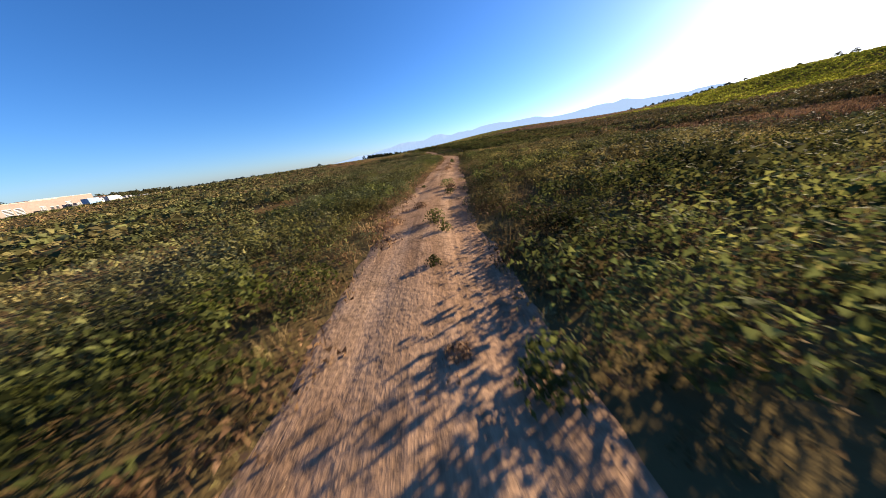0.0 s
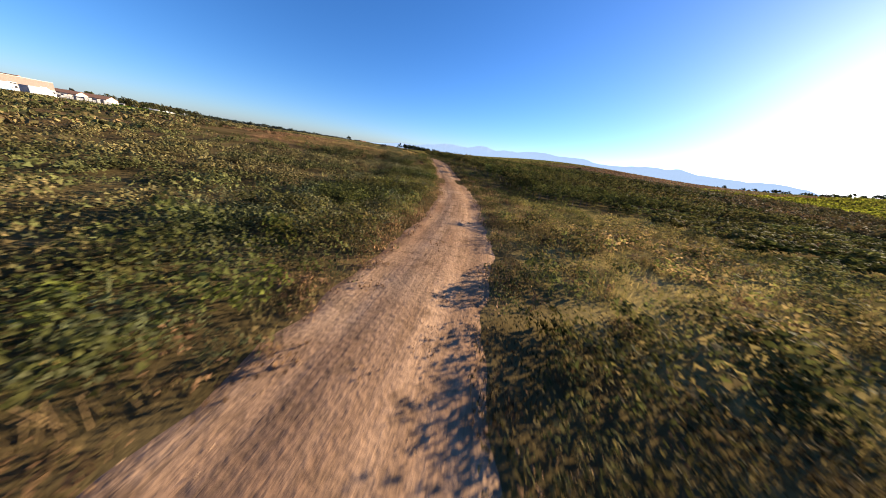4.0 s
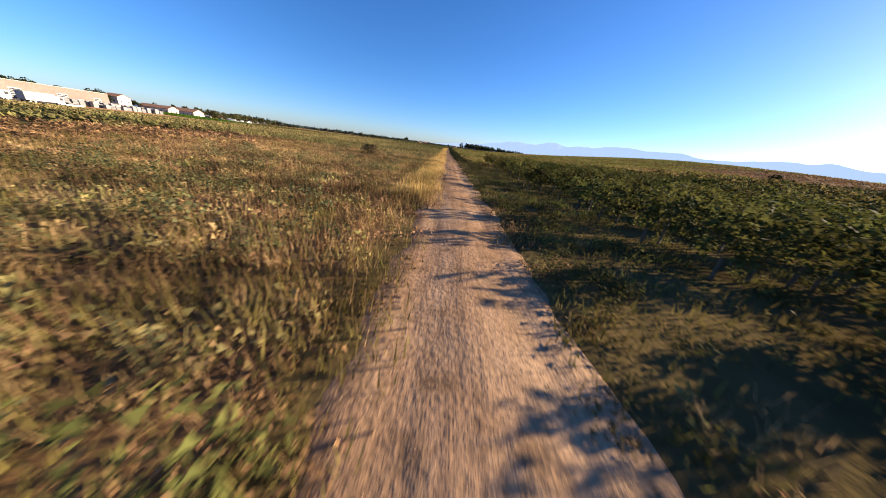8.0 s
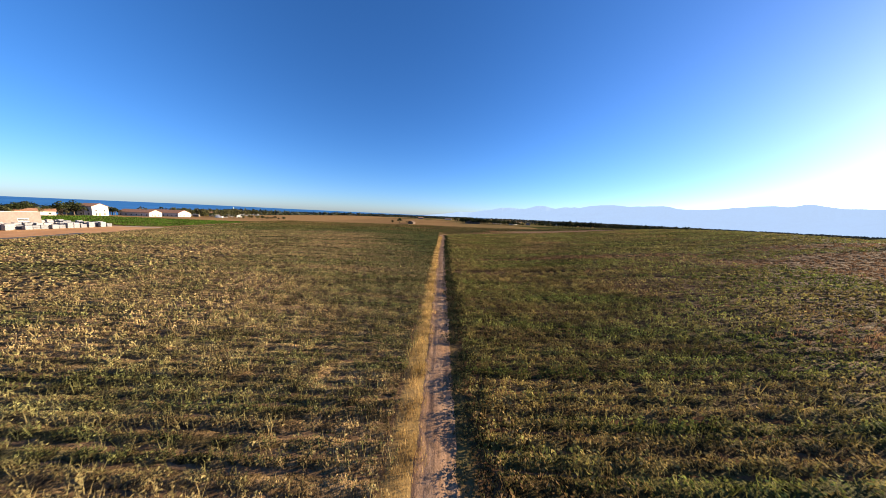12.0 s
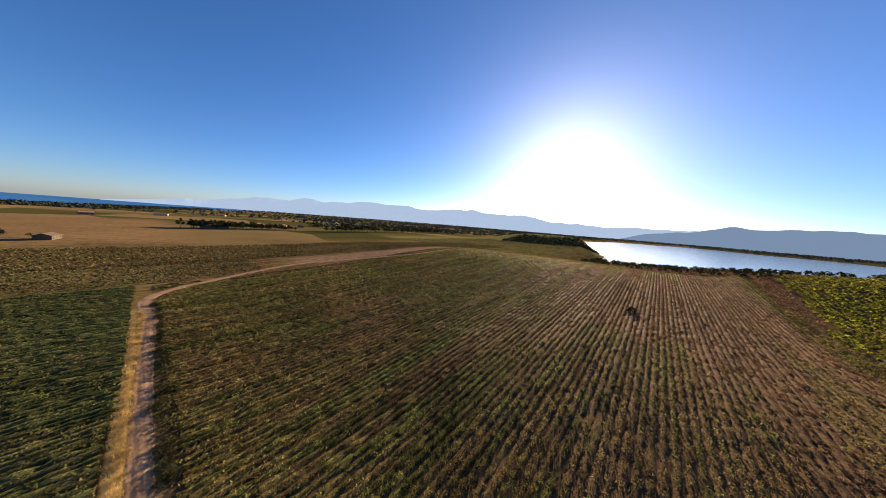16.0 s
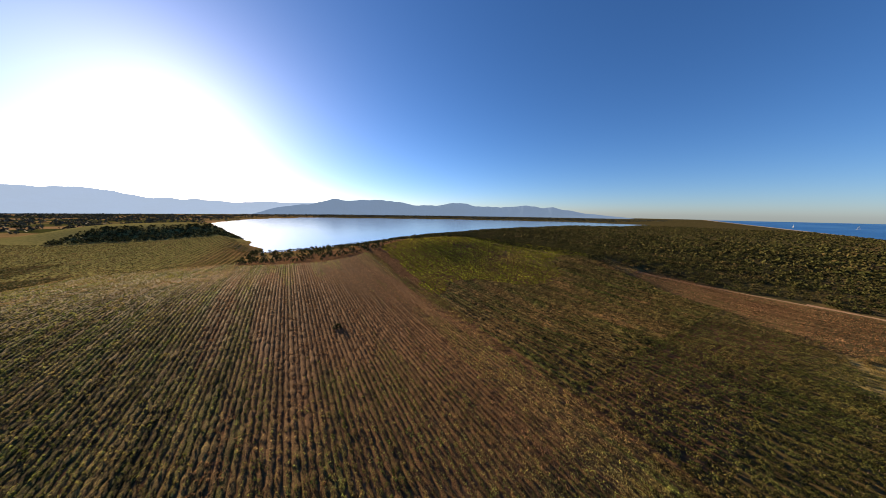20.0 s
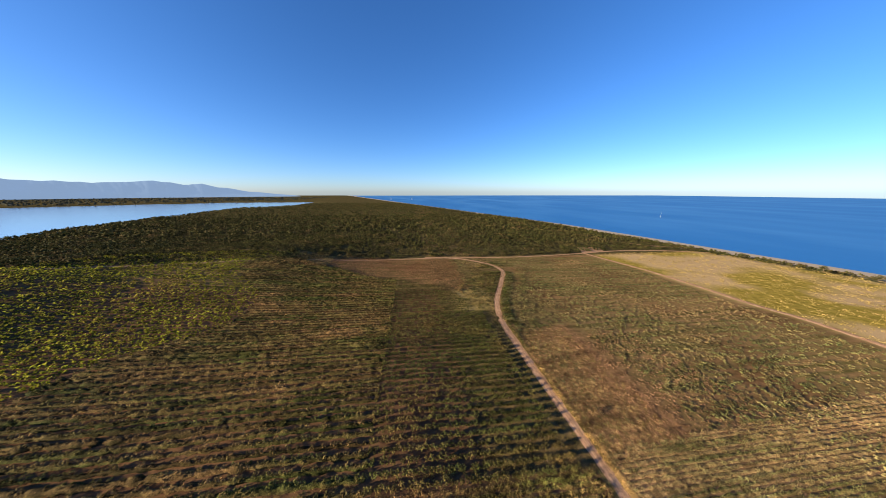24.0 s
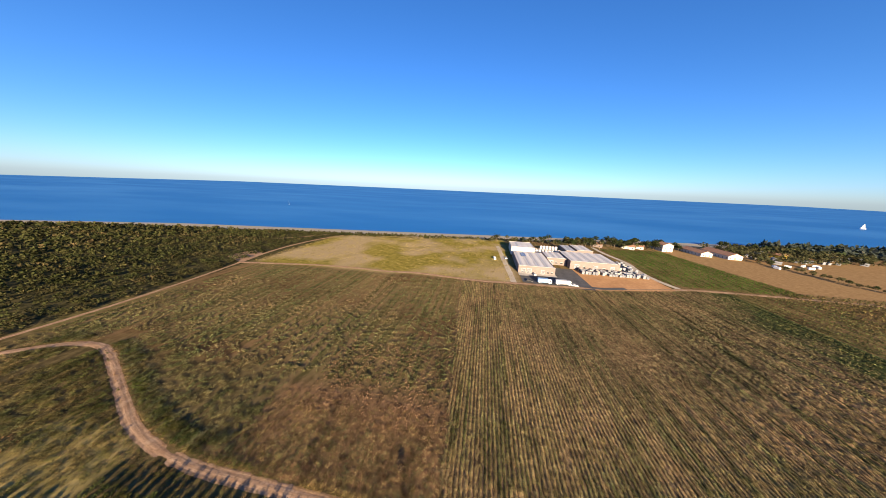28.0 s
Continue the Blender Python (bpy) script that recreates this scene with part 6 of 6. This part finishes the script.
# ---- the camp towards the shore ----
def cabin():
    c = thing("cabin", 0, 0, 0, 0, "small pale holiday cabin under the trees", "cabin", "cabins of the camp")
    part("body", brick(-2.6, 2.6, -1.4, 1.4, 0.1, 2.5, 0.06), WRAP[0], c)
    part("roof", prism([(-1.65, 2.45), (0, 2.95), (1.65, 2.45), (1.65, 2.57), (0, 3.08), (-1.65, 2.57)], -2.8, 2.8), ROOFGREY, c)
    part("door", brick(2.56, 2.66, -0.4, 0.4, 0.2, 2.1), WOOD, c)
    for a in (-1.6, 0.2):
        part("window", brick(a, a + 1.1, 1.36, 1.44, 1.1, 1.9), DARK, c)
    part("awning", brick(-2.2, 2.2, -2.9, -1.42, 2.2, 2.26), WRAP[0], c)
    return c


first = cabin()
for i in range(30):
    u = r.random()
    x, y = -262 - 60 * r.random() - 34 * u, 268 + 150 * u
    m = pose(x, y, ground_z(x, y), 0, 0, r.uniform(0, 360))
    if i:
        copy_thing(first, m)
    else:
        first.matrix_world = m


# ---- boats ----
def sailboat(x, y, turn, s):
    b = thing("sailboat", x, y, SEA - 0.3, turn, "small white sailing boat on the sea", "sailboat", "boats on the sea")
    b.scale = (s, s, s)
    bm = prism([(-1.5, 1.4), (-1.1, 0.2), (0, -0.3), (1.1, 0.2), (1.5, 1.4)], -5, 3)
    for q in bm.verts:
        if q.co.x > 2:
            q.co.x += 2.5 if q.co.z > 1 else 0.8
            q.co.y *= 0.05
    part("hull", bm, WHITEPAINT, b)
    part("mast", drum(bmesh.new(), (0, 0, 8.2), (0, 0, 1), 0.12, 0.06, 14, 8), STEEL, b)
    for name, a, c in (("mainsail", (-0.2, 2.4, 14.5), (-4.8, 2.4)), ("jib", (0.3, 1.8, 13.0), (4.6, 1.8))):
        bm = bmesh.new()
        p = [bm.verts.new(v) for v in ((a[0], 0.02, a[1]), (c[0], 0.25, c[1]), (c[0] * 0.5, 0.35, (a[1] + a[2]) * 0.48), (a[0], 0.02, a[2]))]
        bm.faces.new(p)
        bmesh.ops.solidify(bm, geom=bm.faces[:], thickness=0.04)
        part(name, bm, WHITEPAINT, b)


sailboat(-640, -585, 40, 1.0)
sailboat(-939, 1136, 80, 1.2)
sailboat(14, -2275, 20, 1.4)
sailboat(193, -2212, 70, 1.3)


# ---- small things ----
def bushling(x, y, wide, high, mat, label, seed, leaf=0.12, n=240):
    v = leaf_clump(n, wide, high, leaf, seed) + np.array([0, 0, ground_z(x, y)]) + np.array([x, y, 0])
    w = weed(60, wide * 0.8, high * 1.1, leaf, seed + 1) + np.array([x, y, ground_z(x, y)])
    v = np.concatenate([v, w])
    return tagged(fill("bush", v, np.arange(len(v)).reshape(-1, 4), mat), label, "bush")


bushling(-8.6, -25, 2.2, 1.2, leaf_material("dark_twigs", (0.02, 0.016, 0.012), (0.06, 0.045, 0.03), (0.1, 0.06, 0.04), 0.3, 0.1), "dark withered bush at the field's edge", 301, 0.13, 700)
bushling(101.5, 28.5, 3.6, 1.5, TREEDARK, "dark green bush among the dry rows", 302, 0.4)
for x, y, wide, high, mat, label, seed, leaf, many in (
        (-25.65, -140.9, 0.62, 0.55, GREEN, "green weed growing in the middle of the track", 303, 0.075, 260),
        (-25.7, -138.1, 0.34, 0.22, GREEN, "small green weed on the track", 304, 0.05, 120),
        (-26.2, -140.2, 0.36, 0.14, BROWN, "small withered weed on the track", 305, 0.05, 110),
        (-24.5, -133.4, 0.6, 0.22, BROWN, "withered weed on the track", 306, 0.06, 150),
        (-24.75, -135.6, 0.7, 0.42, GREEN, "low green weed on the middle of the track", 307, 0.06, 260),
        (-24.8, -136.4, 0.4, 0.25, GREEN, "small green weed on the track", 308, 0.05, 130),
        (-25.9, -134.7, 0.7, 0.16, BROWN, "low withered weed beside the rut", 309, 0.055, 170),
        (-22.0, -129.9, 0.95, 0.42, GREEN, "low green weed on the middle of the track", 310, 0.06, 300),
        (-22.3, -131.0, 0.7, 0.3, BROWN, "withered weed on the middle of the track", 311, 0.06, 200),
        (-22.7, -131.8, 0.55, 0.24, GREEN, "small green weed on the track", 312, 0.05, 150),
        (-22.9, -128.7, 0.3, 0.14, GREEN, "small green weed on the track", 313, 0.045, 90),
        (-17.6, -119.4, 0.8, 0.26, BROWN, "withered reddish weed on the track", 314, 0.055, 220),
        (-17.8, -120.2, 0.6, 0.2, BROWN, "withered reddish weed on the track", 315, 0.055, 160),
        (-18.3, -120.9, 0.4, 0.2, BROWN, "small withered weed on the track", 316, 0.05, 120),
        (-18.8, -120.1, 0.9, 0.14, BROWN, "low withered weed beside the rut", 317, 0.05, 200),
        (-15.2, -113.8, 0.75, 0.2, BROWN, "withered reddish weed on the track", 318, 0.055, 190),
        (-15.85, -115.8, 0.5, 0.24, BROWN, "withered weed on the middle of the track", 319, 0.055, 150),
        (-15.95, -116.4, 0.5, 0.16, BROWN, "small withered weed on the track", 320, 0.05, 120),
        (-13.4, -110.8, 0.62, 0.45, GREEN, "green weed growing in the middle of the track", 321, 0.075, 260),
        (-13.85, -111.9, 0.55, 0.24, GREEN, "dark green weed in the middle of the track", 322, 0.055, 170),
        (-14.4, -108.9, 0.5, 0.14, BROWN, "low withered weed beside the rut", 323, 0.05, 120),
        (-10.75, -105.0, 0.42, 0.2, BROWN, "small withered weed on the track", 324, 0.05, 130)):
    bushling(x, y, wide, high, mat, label, seed, leaf, many)
pole = thing("utility_pole", -264, 116, ground_z(-264, 116), 0, "wooden utility pole beside the gravel lane", "pole")
part("post", drum(bmesh.new(), (0, 0, 4.5), (0, 0, 1), 0.16, 0.1, 9.4, 10), WOOD, pole)
part("crossarm", brick(-0.08, 0.08, -0.9, 0.9, 8.5, 8.65), WOOD, pole)
for k in (-0.8, 0.0, 0.8):
    part("insulator", drum(bmesh.new(), (0, k, 8.78), (0, 0, 1), 0.06, 0.04, 0.22, 8), WHITEPAINT, pole)
